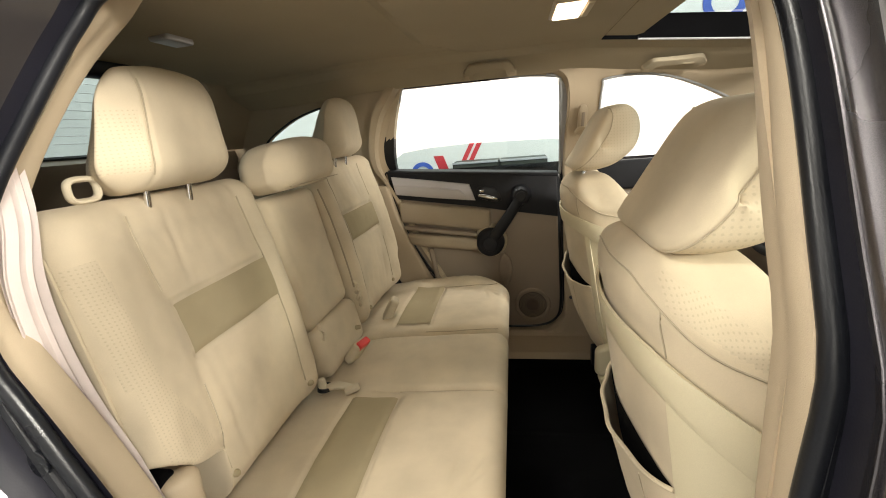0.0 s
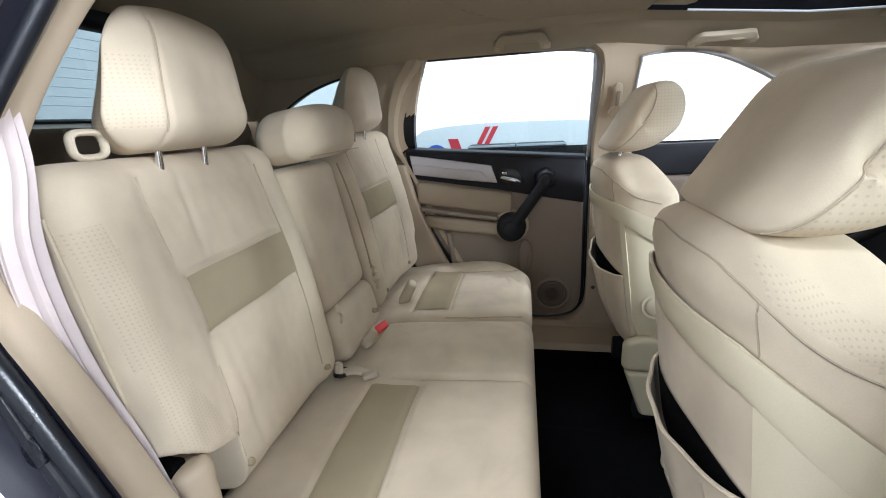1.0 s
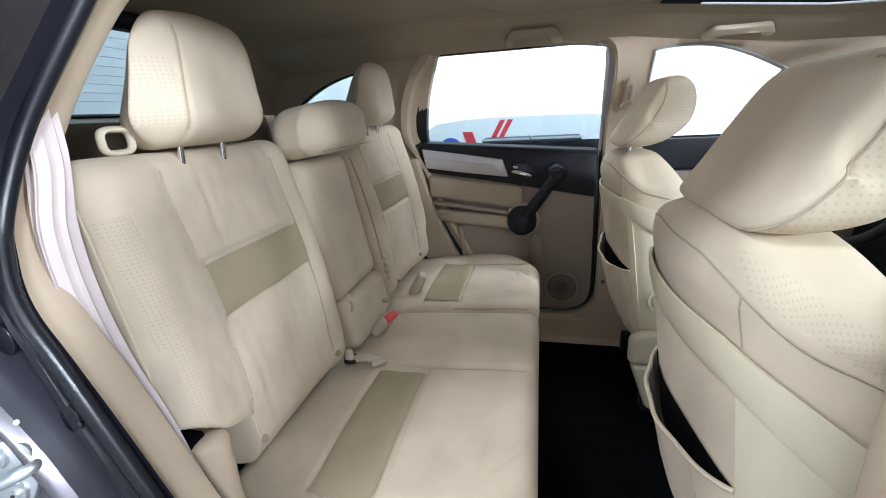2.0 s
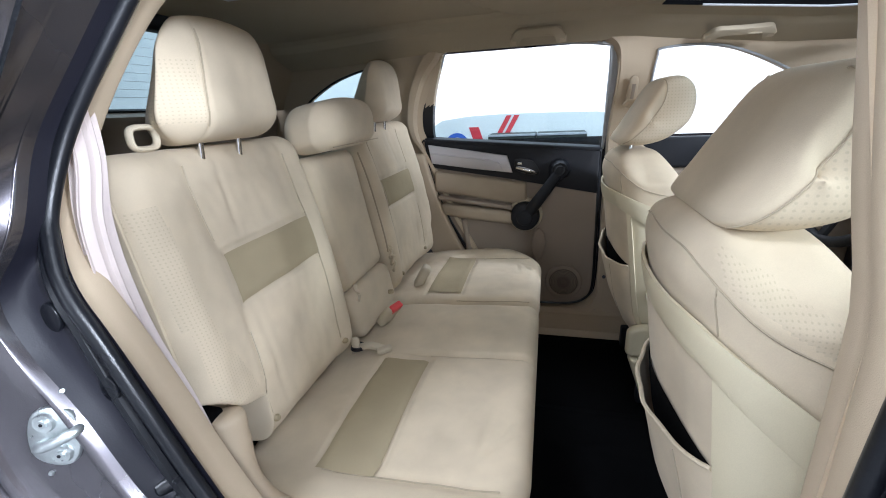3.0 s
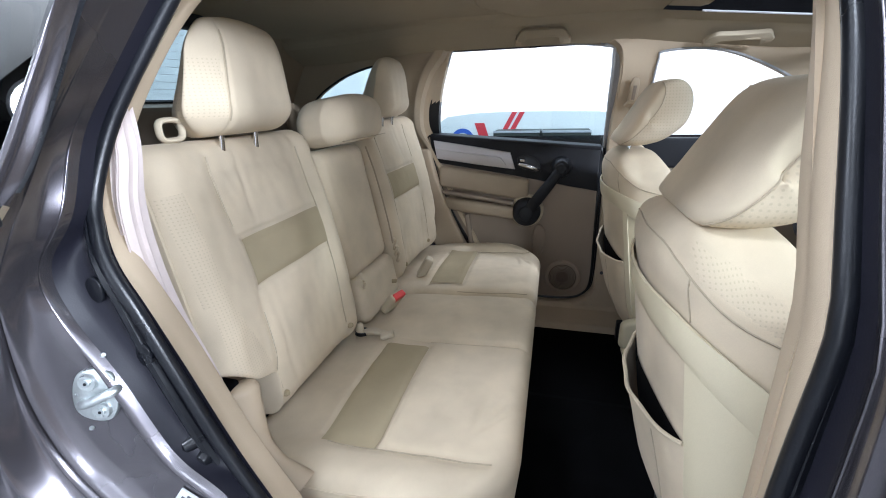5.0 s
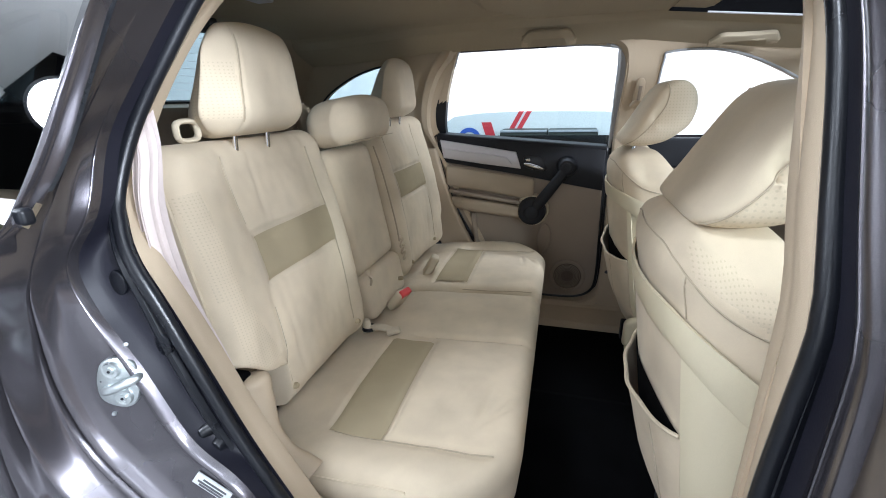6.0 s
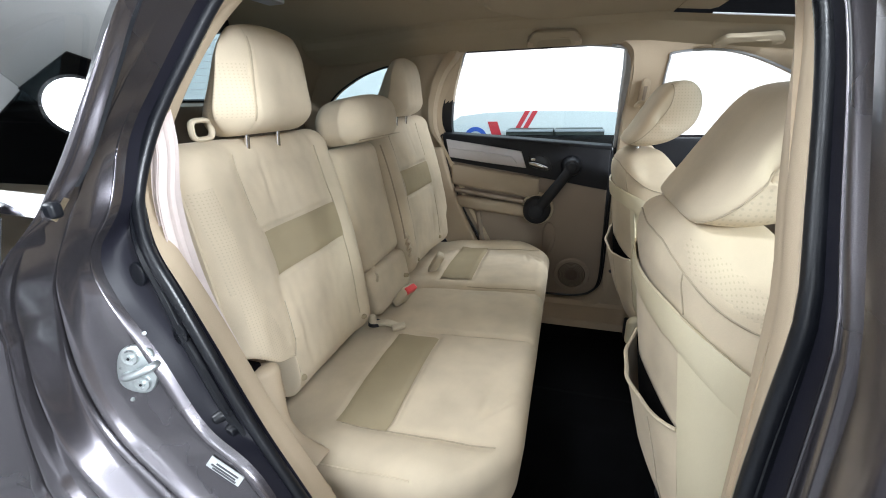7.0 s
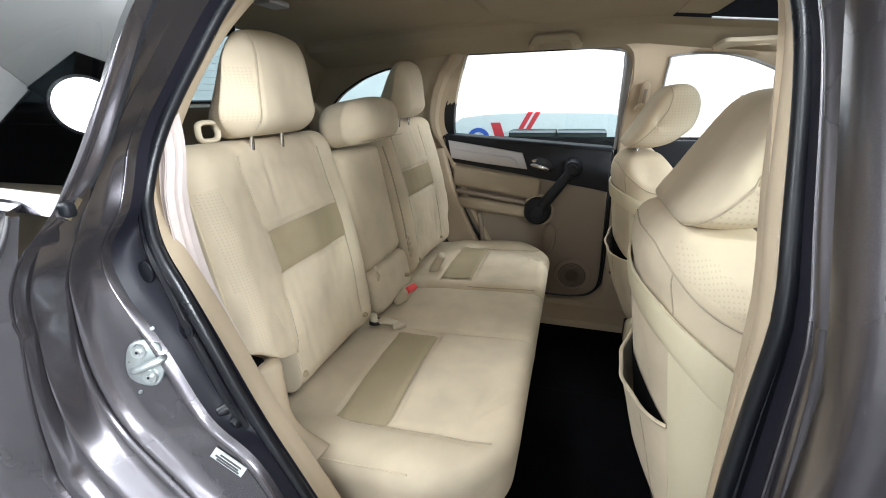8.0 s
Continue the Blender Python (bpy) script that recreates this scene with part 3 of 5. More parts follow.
# striker, bolts, rubber stop, sticker
striker = thing("door_striker", -0.735, -0.81, 0.868, "zinc plated steel door striker bolted to the jamb", "striker")
face = on_jamb(-0.735, 0.868, 0.001, -8)
plate_pts = smooth2([(0.0, 0.036), (0.020, 0.030), (0.027, 0.0), (0.019, -0.030), (0.0, -0.036), (-0.022, -0.026), (-0.027, 0.0), (-0.020, 0.027)], 5)
part("plate", plate(plate_pts, 0.006, lambda u, v, w: face @ Vector((u, v, 0.006 + w)), 0.002), ZINC, striker)
loop = spline([(-0.012, -0.010, 0.003), (-0.013, -0.010, 0.010), (-0.007, -0.007, 0.015), (0.006, 0.0, 0.017), (0.020, 0.008, 0.016), (0.026, 0.011, 0.010), (0.025, 0.011, 0.003)], 6)
part("loop", tube([face @ p for p in loop], 0.0058, 10), ZINC, striker)
for u, v in ((-0.006, 0.019), (0.008, -0.019)):
    b = part("bolt", lathe([(0, 0.0105), (0.0045, 0.0105), (0.005, 0.008), (0.0100, 0.0085), (0.0112, 0.006), (0.0112, 0.004)], face @ Matrix.Translation((u, v, 0.002)), 20), ZINC, striker)
    part("socket", lathe([(0, 0.0130), (0.0020, 0.0130), (0.0024, 0.0118)], face @ Matrix.Translation((u, v, 0)), 6), BLACK, b)
for z in (0.917, 0.819):
    part("jamb_screw", lathe([(0, 0.0025), (0.0022, 0.0025), (0.003, 0.001), (0.003, -0.004)], on_jamb(-0.724 if z > 0.86 else -0.752, z), 12), ZINC, body)
stop = thing("door_stop", -0.653, -0.80, 0.762, "black rubber bump stop with a ribbed pin", "bump stop")
sm = Matrix.Translation((-0.652, -0.775, 0.775)) @ pose(0, 0, 0, 90, 0, 0) @ pose(0, 0, 0, 10, -35, 0)
part("pin", lathe([(0.0, 0.03), (0.007, 0.028), (0.009, 0.024), (0.006, 0.02), (0.009, 0.017), (0.006, 0.013), (0.010, 0.009), (0.011, 0.0), (0.011, -0.006)], sm, 16), RUBBER, stop)
part("foot", lathe([(0.0, 0.014), (0.010, 0.012), (0.014, 0.004), (0.014, -0.004)], Matrix.Translation((-0.637, -0.772, 0.752)) @ pose(0, 0, 0, 90, 0, 0), 16), RUBBER, stop)
stick = thing("jamb_sticker", -0.628, -0.81, 0.70, "small white printed sticker on the grey jamb", "sticker")
sd = on_jamb(-0.628, 0.710, 0.001, -36)
part("paper", plate([(-0.028, -0.0085), (0.028, -0.0085), (0.028, 0.0085), (-0.028, 0.0085)], 0.0025, lambda u, v, w: sd @ Vector((u, v, 0.003 + w)), 0.0004), LABEL, stick)
for v, a, b in ((0.004, -0.016, 0.021), (-0.001, -0.022, 0.019), (-0.005, -0.018, 0.022)):
    part("printed_bar", plate([(a, v - 0.0012), (b, v - 0.0012), (b, v + 0.0012), (a, v + 0.0012)], 0.001, lambda u, q, w: sd @ Vector((u, q, 0.0042 + w)), 0.0002), INK, stick, smooth=False)
for x, z in ((-0.735, 0.995), (-0.688, 0.908)):
    cap = smooth2([(0, 0.028), (0.02, 0.016), (0.022, -0.012), (0.004, -0.03), (-0.018, -0.02), (-0.021, 0.01)], 5)
    cm = Matrix.Translation((x, -0.774, z)) @ pose(0, 0, 0, 90, 0, 0)
    part("jamb_plug", plate([(u * 0.55, v * 0.6) for u, v in cap], 0.004, lambda u, v, w: cm @ Vector((u, v, w + 0.002)), 0.002), RUBBER, body, "black rubber plug")

# near rear door, swung wide open beside the front door
odoor = thing("open_rear_door", 0.12, -1.4, 0.25, "dark grey metallic rear door swung wide open", "car door")
swing = Matrix.Translation((0.09, -0.93, 0)) @ pose(0, 0, 0, 0, 0, 22) @ Matrix.Translation((-0.09, 0.93, 0))
part("door_shell", xf(box_at(0.075, 0.20, -1.98, -0.925, 0.28, 1.06, 0.03, (4, 10, 8)), swing), PAINT, odoor)
part("door_panel", xf(box_at(0.055, 0.08, -1.93, -0.98, 0.33, 1.04, 0.01, (3, 8, 6)), swing), DOORTRIM, odoor)
rows = []
for x, b in ((0.034, 0.858), (0.010, 0.862), (0.002, 0.868), (0.0, 0.880), (0.001, 0.905), (0.008, 0.915), (0.016, 0.930), (0.018, 0.97), (0.022, 1.05)):
    rows.append([(x, side_y(b, z, -1), z) for z in [0.30 + 1.02 * k / 24 for k in range(25)]])
part("hinge_face", sheet(rows), PAINT, odoor, "dark grey metallic hinge face of the door")
part("edge_gasket", tube([(0.026, side_y(0.853, z, -1), z) for z in [0.34 + 0.98 * k / 24 for k in range(25)]], 0.007, 8), RUBBER, odoor, "black rubber edge gasket")
part("window_sash", xf(tube([(0.13, -0.94, 1.05), (0.13, -0.95, 1.36), (0.13, -1.5, 1.38), (0.13, -1.75, 1.2), (0.13, -1.9, 1.05)], 0.02, 8), swing), RUBBER, odoor)

# ---------- cabin linings ----------


def rect_loop(x0, x1, z0, z1, like):
    """A rectangle's points, one for each point of another loop, by the same turn round its middle."""
    cx, cz = sum(p[0] for p in like) / len(like), sum(p[1] for p in like) / len(like)
    out = []
    for x, z in like:
        dx, dz = x - cx, z - cz
        k = min([((x1 if dx > 0 else x0) - cx) / dx if abs(dx) > 1e-6 else 1e9, ((z1 if dz > 0 else z0) - cz) / dz if abs(dz) > 1e-6 else 1e9])
        out.append((cx + dx * k, cz + dz * k))
    return out


QUARTER = smooth2([(-1.285, 1.195), (-1.279, 1.205), (-1.213, 1.252), (-1.094, 1.307), (-0.982, 1.338), (-0.93, 1.342), (-0.905, 1.33), (-0.90, 1.26), (-0.91, 1.20), (-0.93, 1.19), (-1.05, 1.192), (-1.2, 1.193)], 6)
FRONT = smooth2([(0.128, 1.045), (0.127, 1.2), (0.130, 1.315), (0.145, 1.342), (0.29, 1.342), (0.43, 1.303), (0.62, 1.21), (0.84, 1.065), (0.80, 1.04), (0.5, 1.04), (0.25, 1.04), (0.15, 1.04)], 6)
for s in (-1, 1):
    q = ringpatch(QUARTER, rect_loop(-1.47, -0.745, 0.5, 1.47, QUARTER), 6, lambda u, v, k, s=s: (u + 0.10 * ease(v, 1.12, 1.38) * ease(u, -0.9, -0.745), side_y(0.752 + 0.006 * ease(k, 0.7, 1.0), v, s), v))
    rim = [[(u, side_y(0.752, v, s), v) for u, v in QUARTER], [(u, side_y(0.785, v, s), v) for u, v in QUARTER]]
    side = "wall_left" if s > 0 else "wall_right"
    part(side, join(q, sheet(rim, True)), TRIM, None, "tan moulded trim round the rear quarter window", "trim", "structure")
    f = ringpatch(FRONT, rect_loop(0.012, 1.2, 0.2, 1.47, FRONT), 6, lambda u, v, k, s=s: (u, side_y(0.732, v, s), v))
    rim = [[(u, side_y(0.725, v, s), v) for u, v in FRONT], [(u, side_y(0.765, v, s), v) for u, v in FRONT]]
    part("wall_front", join(f, sheet(rim, True)), TRIM, None, "tan trim of pillar and front door", "trim", "structure")
    part("window_gasket", tube([(u, side_y(0.728, v, s), v) for u, v in FRONT], 0.004, 6, True, up=Vector((0, 1, 0))), GREYRUBBER, None, "grey rubber gasket round the front window", "trim", "structure")
    part("window_gasket", tube([(u, side_y(0.755, v, s), v) for u, v in QUARTER], 0.005, 6, True, up=Vector((0, 1, 0))), RUBBER, None, "black gasket round the quarter window", "trim", "structure")
pane = part("window_1", sheet([[(u, side_y(0.782, v, 1), v) for u in [-1.32 + 0.46 * j / 8 for j in range(9)]] for v in [1.17 + 0.19 * i / 8 for i in range(9)]]), GREEN_GLASS, None, "pale blue-green privacy glass quarter window", "window", "structure")

# pane added out of view to weaken lamp light on the front seat
part("window_4", thick(sheet([[(u, side_y(0.762, v, -1), v) for u in [0.11 + 0.78 * j / 8 for j in range(9)]] for v in [1.03 + 0.33 * i / 6 for i in range(7)]]), 0.004), DIMMING_GLASS, None, "unseen front door pane added to dim the lamp light", "window", "structure")

# headliner with a lowered centre panel and the sunroof's opening


def liner_z(x, y):
    z = 1.440 - 0.004 * (abs(y) / 0.4) ** 2 - 0.105 * clamp(x - 0.05, 0.0, 0.45) - 0.03 * max(0.0, x - 0.5) - 0.026 * ease(-x, 0.6, 1.2)
    far = 0.405 - 0.20 * (1 - ease(x, -0.46, -0.24)) ** 2
    panel = ease(x, -0.462, -0.440) * (1 - ease(abs(y), far, far + 0.022))
    return z + 0.030 - 0.022 * panel - 0.36 * max(0.0, abs(y) - 0.455) - 0.034 * ease(abs(y), 0.43, 0.48)


SUN = (0.085, 0.80, 0.400)
xs = sorted(set([-1.25 + 0.02 * i for i in range(66)] + [SUN[0], SUN[1]] + [0.15 + 0.05 * i for i in range(13)] + [0.85, 0.92, 1.0]))
ysx = sorted(set([-0.585 + 0.0195 * i for i in range(61)] + [-SUN[2], SUN[2], -0.455, 0.455]))
verts, faces, idx = [], [], {}
for i, x in enumerate(xs):
    for j, y in enumerate(ysx):
        idx[i, j] = len(verts)
        verts.append((x, y, liner_z(x, y)))
for i in range(len(xs) - 1):
    for j in range(len(ysx) - 1):
        mx, my = (xs[i] + xs[i + 1]) / 2, (ysx[j] + ysx[j + 1]) / 2
        if not (SUN[0] < mx < SUN[1] and abs(my) < SUN[2]):
            faces.append((idx[i, j], idx[i + 1, j], idx[i + 1, j + 1], idx[i, j + 1]))
part("headliner", (verts, faces), LINER, None, "woven tan headliner with a stepped centre panel", "headliner", "structure", sharp=14)
edge = [(SUN[0], -SUN[2]), (SUN[1], -SUN[2]), (SUN[1], SUN[2]), (SUN[0], SUN[2])]
edge_pts = []
for (a, b), (c, d) in zip(edge, edge[1:] + edge[:1]):
    edge_pts += [(a + (c - a) * k / 12, b + (d - b) * k / 12) for k in range(12)]
sun = thing("sunroof", 0.45, 0, 1.44, "sunroof with tinted glass and a tan sunshade slid half back", "sunroof")
part("surround", sheet([[(x, y, liner_z(x, y) - 0.002) for x, y in edge_pts], [(x, y, liner_z(x, y) + 0.035) for x, y in edge_pts], [(x, y * 0.97, liner_z(x, y) + 0.066) for x, y in edge_pts]], True), CARPET_AND_SHADE, sun)
part("edge_strip", tube([(x, SUN[2], liner_z(x, SUN[2]) - 0.001) for x in [0.19 + 0.05 * k for k in range(13)]], 0.003, 6), SILVER, sun, "pale edge strip")
shade = [[(x, y, liner_z(x, y) + 0.005 + (0.005 if x > 0.18 else 0)) for y in [-0.35 + 0.07 * j for j in range(11)]] for x in (0.08, 0.11, 0.14, 0.17, 0.186, 0.19)]
part("sunshade", thick(sheet(shade), 0.006), LINER, sun, "tan fabric sunshade")
part("shade_grip", plate([(0.12, -0.03), (0.165, -0.03), (0.165, 0.06), (0.12, 0.06)], 0.004, lambda u, v, w: (u, v, liner_z(u, v) + 0.004 - w), 0.003), PLASTIC, sun)
pane = part("pane", sheet([[(x, y * 0.99, liner_z(x, 0.3) + 0.064) for y in [-0.40, -0.12, 0.12, 0.40]] for x in (0.085, 0.35, 0.6, 0.80)]), GREEN_GLASS, sun, "green tinted roof glass")
pane.visible_shadow = False
dome = thing("dome_lamp", -0.052, 0.01, 1.43, "lit rectangular dome lamp in the headliner", "dome lamp")
part("bezel", box_at(-0.098, -0.008, -0.07, 0.085, 1.441, 1.459, 0.006), PLASTIC, dome)
part("lens", box_at(-0.091, -0.030, -0.062, 0.070, 1.437, 1.450, 0.004), DOME, dome, "glowing lamp lens")
part("switch", box_at(-0.027, -0.013, -0.05, 0.06, 1.436, 1.448, 0.003), PLASTIC, dome)
area_lamp("dome_lamp_light", (-0.06, 0.0, 1.434), (-0.06, 0.0, 0.5), 0.06, 0.5, (1.0, 0.85, 0.7), "SQUARE")
rl = thing("cargo_lamp", -0.93, -0.15, 1.415, "thin pale cargo lamp on the rear headliner", "lamp")
part("lens", box_at(-0.955, -0.905, -0.19, -0.11, 1.444, 1.462, 0.006), SILVER, rl)

# back window and tailgate lining


def back_at(k, y):
    return (-1.25 - 0.20 * k - 0.01 * (1 - (y / 0.6) ** 2), y, 1.465 - 0.245 * k)


def back_half(k):
    return 0.30 + 0.2 * math.sqrt(clamp(k / 0.9)) if k < 0.9 else 0.5


rows = [[back_at(k / 12, back_half(k / 12) * (-1 + 2 * j / 12)) for j in range(13)] for k in range(13)]
pane = part("window_2", sheet(rows), BACK_GLASS, None, "pale blue tinted back window with heater lines", "window", "structure")
for k in range(9):
    kk = 0.14 + 0.085 * k
    wire = [Vector(back_at(kk, y)) + Vector((0.004, 0, -0.004)) for y in [back_half(kk) * (-0.97 + 0.194 * j) for j in range(11)]]
    part("heater_line", tube(wire, 0.0004, 4), GREYRUBBER, pane)
gate = [[back_at(1.0, y) for y in [-0.78 + 1.56 * j / 12 for j in range(13)]]]
gate += [[(-1.435 - d, y, z) for y in [-0.78 + 1.56 * j / 12 for j in range(13)]] for d, z in ((-0.012, 1.205), (-0.01, 1.17), (0.03, 1.12), (0.04, 0.9), (0.05, 0.5))]
part("tailgate_lining", sheet(gate), DOORTRIM, None, "tan moulded tailgate lining", "trim", "structure")
part("tailgate_gasket", tube([back_at(0.985, y) for y in [-0.52 + 1.04 * j / 12 for j in range(13)]], 0.006, 6), RUBBER, None, "black gasket under the back window", "trim", "structure")
for s in (-1, 1):
    cols = [[Vector(back_at(k / 12, s * min(back_half(k / 12) + d, 0.70))) + Vector((e, 0, -0.01 if e else 0)) for k in range(13)] for d, e in ((-0.004, 0.0), (0.012, 0.012), (0.05, 0.02), (0.2, 0.08), (0.48, 0.12))]
    part("rear_pillar", sheet(cols), TRIM, None, "tan rear pillar trim", "trim", "structure")
brake = thing("brake_lamp_housing", -1.215, -0.10, 1.41, "dark oval high brake lamp housing above the back window", "lamp housing")
part("housing", rbox(0.035, 0.11, 0.028, 0.026, (3, 8, 3), lambda x, y, z: (x - 1.215, y - 0.10, z + 1.436)), BLACK, brake)

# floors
part("floor", thick(sheet([[(x, y, 0.20 + 0.035 * ease(abs(y), 0.5, 0.62) + 0.05 * (1 - ease(abs(y), 0.08, 0.16))) for y in [-0.64 + 0.04 * j for j in range(33)]] for x in [-0.62 + 0.06 * i for i in range(29)]]), 0.02), CARPET_AND_SHADE, None, "black carpet on the car floor", "floor", "structure")
part("cargo_floor", box_at(-1.48, -0.80, -0.66, 0.66, 0.50, 0.56, 0.01), CARPET_AND_SHADE, None, "black cargo floor", "floor", "structure")
part("seat_riser", box_at(-0.80, -0.33, -0.62, 0.66, 0.18, 0.42, 0.02), CARPET_AND_SHADE, None, "black carpeted step under the rear seat", "floor", "structure")
for s in (-1, 1):
    rows = [[(x, s * y, z) for x in [-0.5 + 0.075 * i for i in range(21)]] for y, z in ((0.575, 0.205), (0.585, 0.235), (0.60, 0.25), (0.66, 0.257), (0.72, 0.265), (0.735, 0.285))]
    part("door_sill", sheet(rows), TRIM, None, "tan plastic sill plate along the doorway", "trim", "structure")
part("firewall", sheet([[(1.2, y, z) for y in (-0.75, 0, 0.75)] for z in (0.2, 0.75, 1.0)]), CARPET_AND_SHADE, None, "black front bulkhead", "wall", "structure")
pane = part("window_3", sheet([[(1.75 - 0.85 * k, y, 1.0 + 0.39 * k) for y in (-0.62, -0.3, 0, 0.3, 0.62)] for k in (0, 0.5, 1)]), PALE_GLASS, None, "clear windscreen", "window", "structure")
pane.visible_shadow = False

# ---------- far rear door, closed ----------
door = thing("door_1", -0.36, 0.77, 0.3, "closed far rear door with black upper panel, tan trim and the window half down", "car door")
W_LOOP = smooth2([(-0.004, 1.0), (-0.004, 1.10), (-0.008, 1.2), (-0.014, 1.34), (-0.035, 1.372), (-0.2, 1.388), (-0.45, 1.396), (-0.575, 1.394), (-0.612, 1.385), (-0.64, 1.325), (-0.67, 1.25), (-0.69, 1.18), (-0.702, 1.12), (-0.706, 1.075), (-0.695, 1.055), (-0.6, 1.045), (-0.5, 1.035), (-0.4, 1.025), (-0.3, 1.015), (-0.2, 1.005), (-0.1, 0.995), (-0.02, 0.99)], PER)
fr = ringpatch(W_LOOP, swell(I_LOOP, 0.01), 4, lambda u, v, k: (u, side_y(0.766, v, 1), v))
rim = sheet([[(u, side_y(0.766, v, 1), v) for u, v in W_LOOP], [(u, side_y(0.80, v, 1), v) for u, v in W_LOOP]], True)
part("window_frame", join(fr, rim), [TRIM, RUBBER, GREYRUBBER], door, "window frame with black corner", pick=lambda c: 1 if c.z < 1.2 and c.x < -0.3 or c.z < 1.02 else (2 if c.x > -0.06 else 0))
part("run_channel", tube([(u, side_y(0.762, v, 1), v) for u, v in W_LOOP[0 : PER * 4 + 2]], 0.006, 6, up=Vector((0, 1, 0))), GREYRUBBER, door, "grey rubber window channel")
part("sash_strip", tube([(u, side_y(0.785, v, 1), v) for u, v in W_LOOP[PER * 4 : PER * 9]], 0.005, 6, up=Vector((0, 1, 0))), GREYRUBBER, door)
top = [(-0.74, 1.078), (-0.68, 1.132), (-0.55, 1.147), (-0.4, 1.152), (-0.2, 1.150), (0.0, 1.145)]


def pane_top(x):
    for (a, b), (c, d) in zip(top, top[1:]):
        if a <= x <= c:
            return b + (d - b) * (x - a) / (c - a)
    return 1.14


rows = [[(x, side_y(0.79, 1.0 + (pane_top(x) - 1.0) * i / 6, 1), 1.0 + (pane_top(x) - 1.0) * i / 6) for x in [-0.735 + 0.035 * j for j in range(22)]] for i in range(7)]
pane = part("pane", sheet(rows), GREEN_GLASS, door, "green tinted window glass wound half down")
pane.visible_shadow = False


def on_door(depth):
    return lambda u, v, w: (u, depth - w, v)


outline = smooth2([(-0.752, 1.055), (-0.745, 1.0), (-0.732, 0.925), (-0.705, 0.83), (-0.66, 0.72), (-0.60, 0.61), (-0.53, 0.50), (-0.46, 0.40), (-0.40, 0.335), (-0.34, 0.308), (-0.22, 0.303), (-0.10, 0.308), (-0.035, 0.335), (-0.006, 0.40), (-0.006, 0.6), (-0.010, 0.8), (-0.012, 0.95), (-0.012, 0.995), (-0.05, 1.003), (-0.3, 1.02), (-0.6, 1.043)], 4)
part("trim_panel", plate(outline, 0.05, on_door(0.742), 0.012), DOORTRIM, door, "tan moulded door trim")
part("edge_seal", tube([(u, 0.752, v) for u, v in outline], 0.009, 8, True, up=Vector((0, 1, 0))), RUBBER, door, "black edge seal")
upper = [(-0.748, 1.058), (-0.742, 1.0), (-0.730, 0.938), (-0.36, 0.882), (-0.23, 0.858), (-0.10, 0.836), (-0.014, 0.822), (-0.014, 1.0), (-0.05, 1.005), (-0.3, 1.024), (-0.6, 1.047)]
part("upper_panel", plate(upper, 0.03, on_door(0.730), 0.007), BLACK, door, "black grained upper panel")
part("belt_ledge", box_at(-0.74, -0.012, 0.728, 0.775, 0, 0.016, 0.006, (12, 3, 2), lambda x, y, z: (x, y, z + 0.992 - 0.0757 * (x + 0.012) + (y - 0.728) * 0.15)), BLACK, door)
silver = [(-0.728, 1.036), (-0.55, 1.010), (-0.385, 0.984), (-0.362, 0.912), (-0.54, 0.932), (-0.715, 0.956)]
gar = part("garnish", plate(silver, 0.012, on_door(0.722), 0.004), SILVER, door, "silver plastic garnish")
ridge = [(-0.72, 1.0), (-0.55, 0.978), (-0.44, 0.962), (-0.42, 0.952), (-0.405, 0.930)]
part("step_line", tube(spline([(u, 0.7222, v) for u, v in ridge], 5), 0.0035, 6, up=Vector((0, 1, 0))), SILVER, gar)
cup = smooth2([(-0.352, 0.965), (-0.32, 0.972), (-0.28, 0.962), (-0.258, 0.935), (-0.25, 0.905), (-0.29, 0.903), (-0.335, 0.915), (-0.352, 0.93)], 5)
part("handle_cup", plate(cup, 0.008, on_door(0.7265), 0.006), RUBBER, door, "black handle recess")
part("door_handle", tube(spline([(-0.345, 0.720, 0.934), (-0.32, 0.712, 0.931), (-0.285, 0.710, 0.921), (-0.262, 0.718, 0.912)], 6), [0.004 + 0.005 * math.sin(math.pi * (0.15 + 0.8 * k / 18)) for k in range(19)], 10, up=Vector((0, 1, 0))), CHROME, door, "chrome door handle")
part("lock_knob", tube([(-0.337, 0.722, 0.951), (-0.327, 0.716, 0.952), (-0.322, 0.716, 0.952)], 0.007, 10), CHROME, door, "chrome lock lever")
# black grab bar between a small and a large round boss
bar = part("grab_bar", tube(spline([(-0.168, 0.690, 0.925), (-0.20, 0.682, 0.875), (-0.25, 0.676, 0.805), (-0.30, 0.68, 0.735)], 6), [0.020 + 0.006 * (k / 18) for k in range(19)], 14, up=Vector((0, 1, 0)), flat=0.7), BLACK, door, "black grab bar with round ends")
out = pose(0, 0, 0, 90, 0, 0)
part("small_boss", lathe([(0, 0.058), (0.018, 0.058), (0.021, 0.055), (0.021, 0.050), (0.030, 0.048), (0.034, 0.040), (0.042, 0.014), (0.044, 0.0)], Matrix.Translation((-0.168, 0.73, 0.925)) @ out, 32), BLACK, bar)
part("large_boss", lathe([(0, 0.074), (0.028, 0.074), (0.032, 0.071), (0.034, 0.066), (0.048, 0.064), (0.058, 0.054), (0.061, 0.03), (0.063, 0.0)], Matrix.Translation((-0.305, 0.735, 0.728)) @ out, 40), BLACK, bar)
part("boss_ring", lathe([(0.060, 0.022), (0.066, 0.026), (0.072, 0.020), (0.074, 0.0)], Matrix.Translation((-0.305, 0.742, 0.728)) @ out, 40), PLASTIC, bar)


def slope(x, y, z):
    return (x, y, z - 0.14 * (x + 0.5))


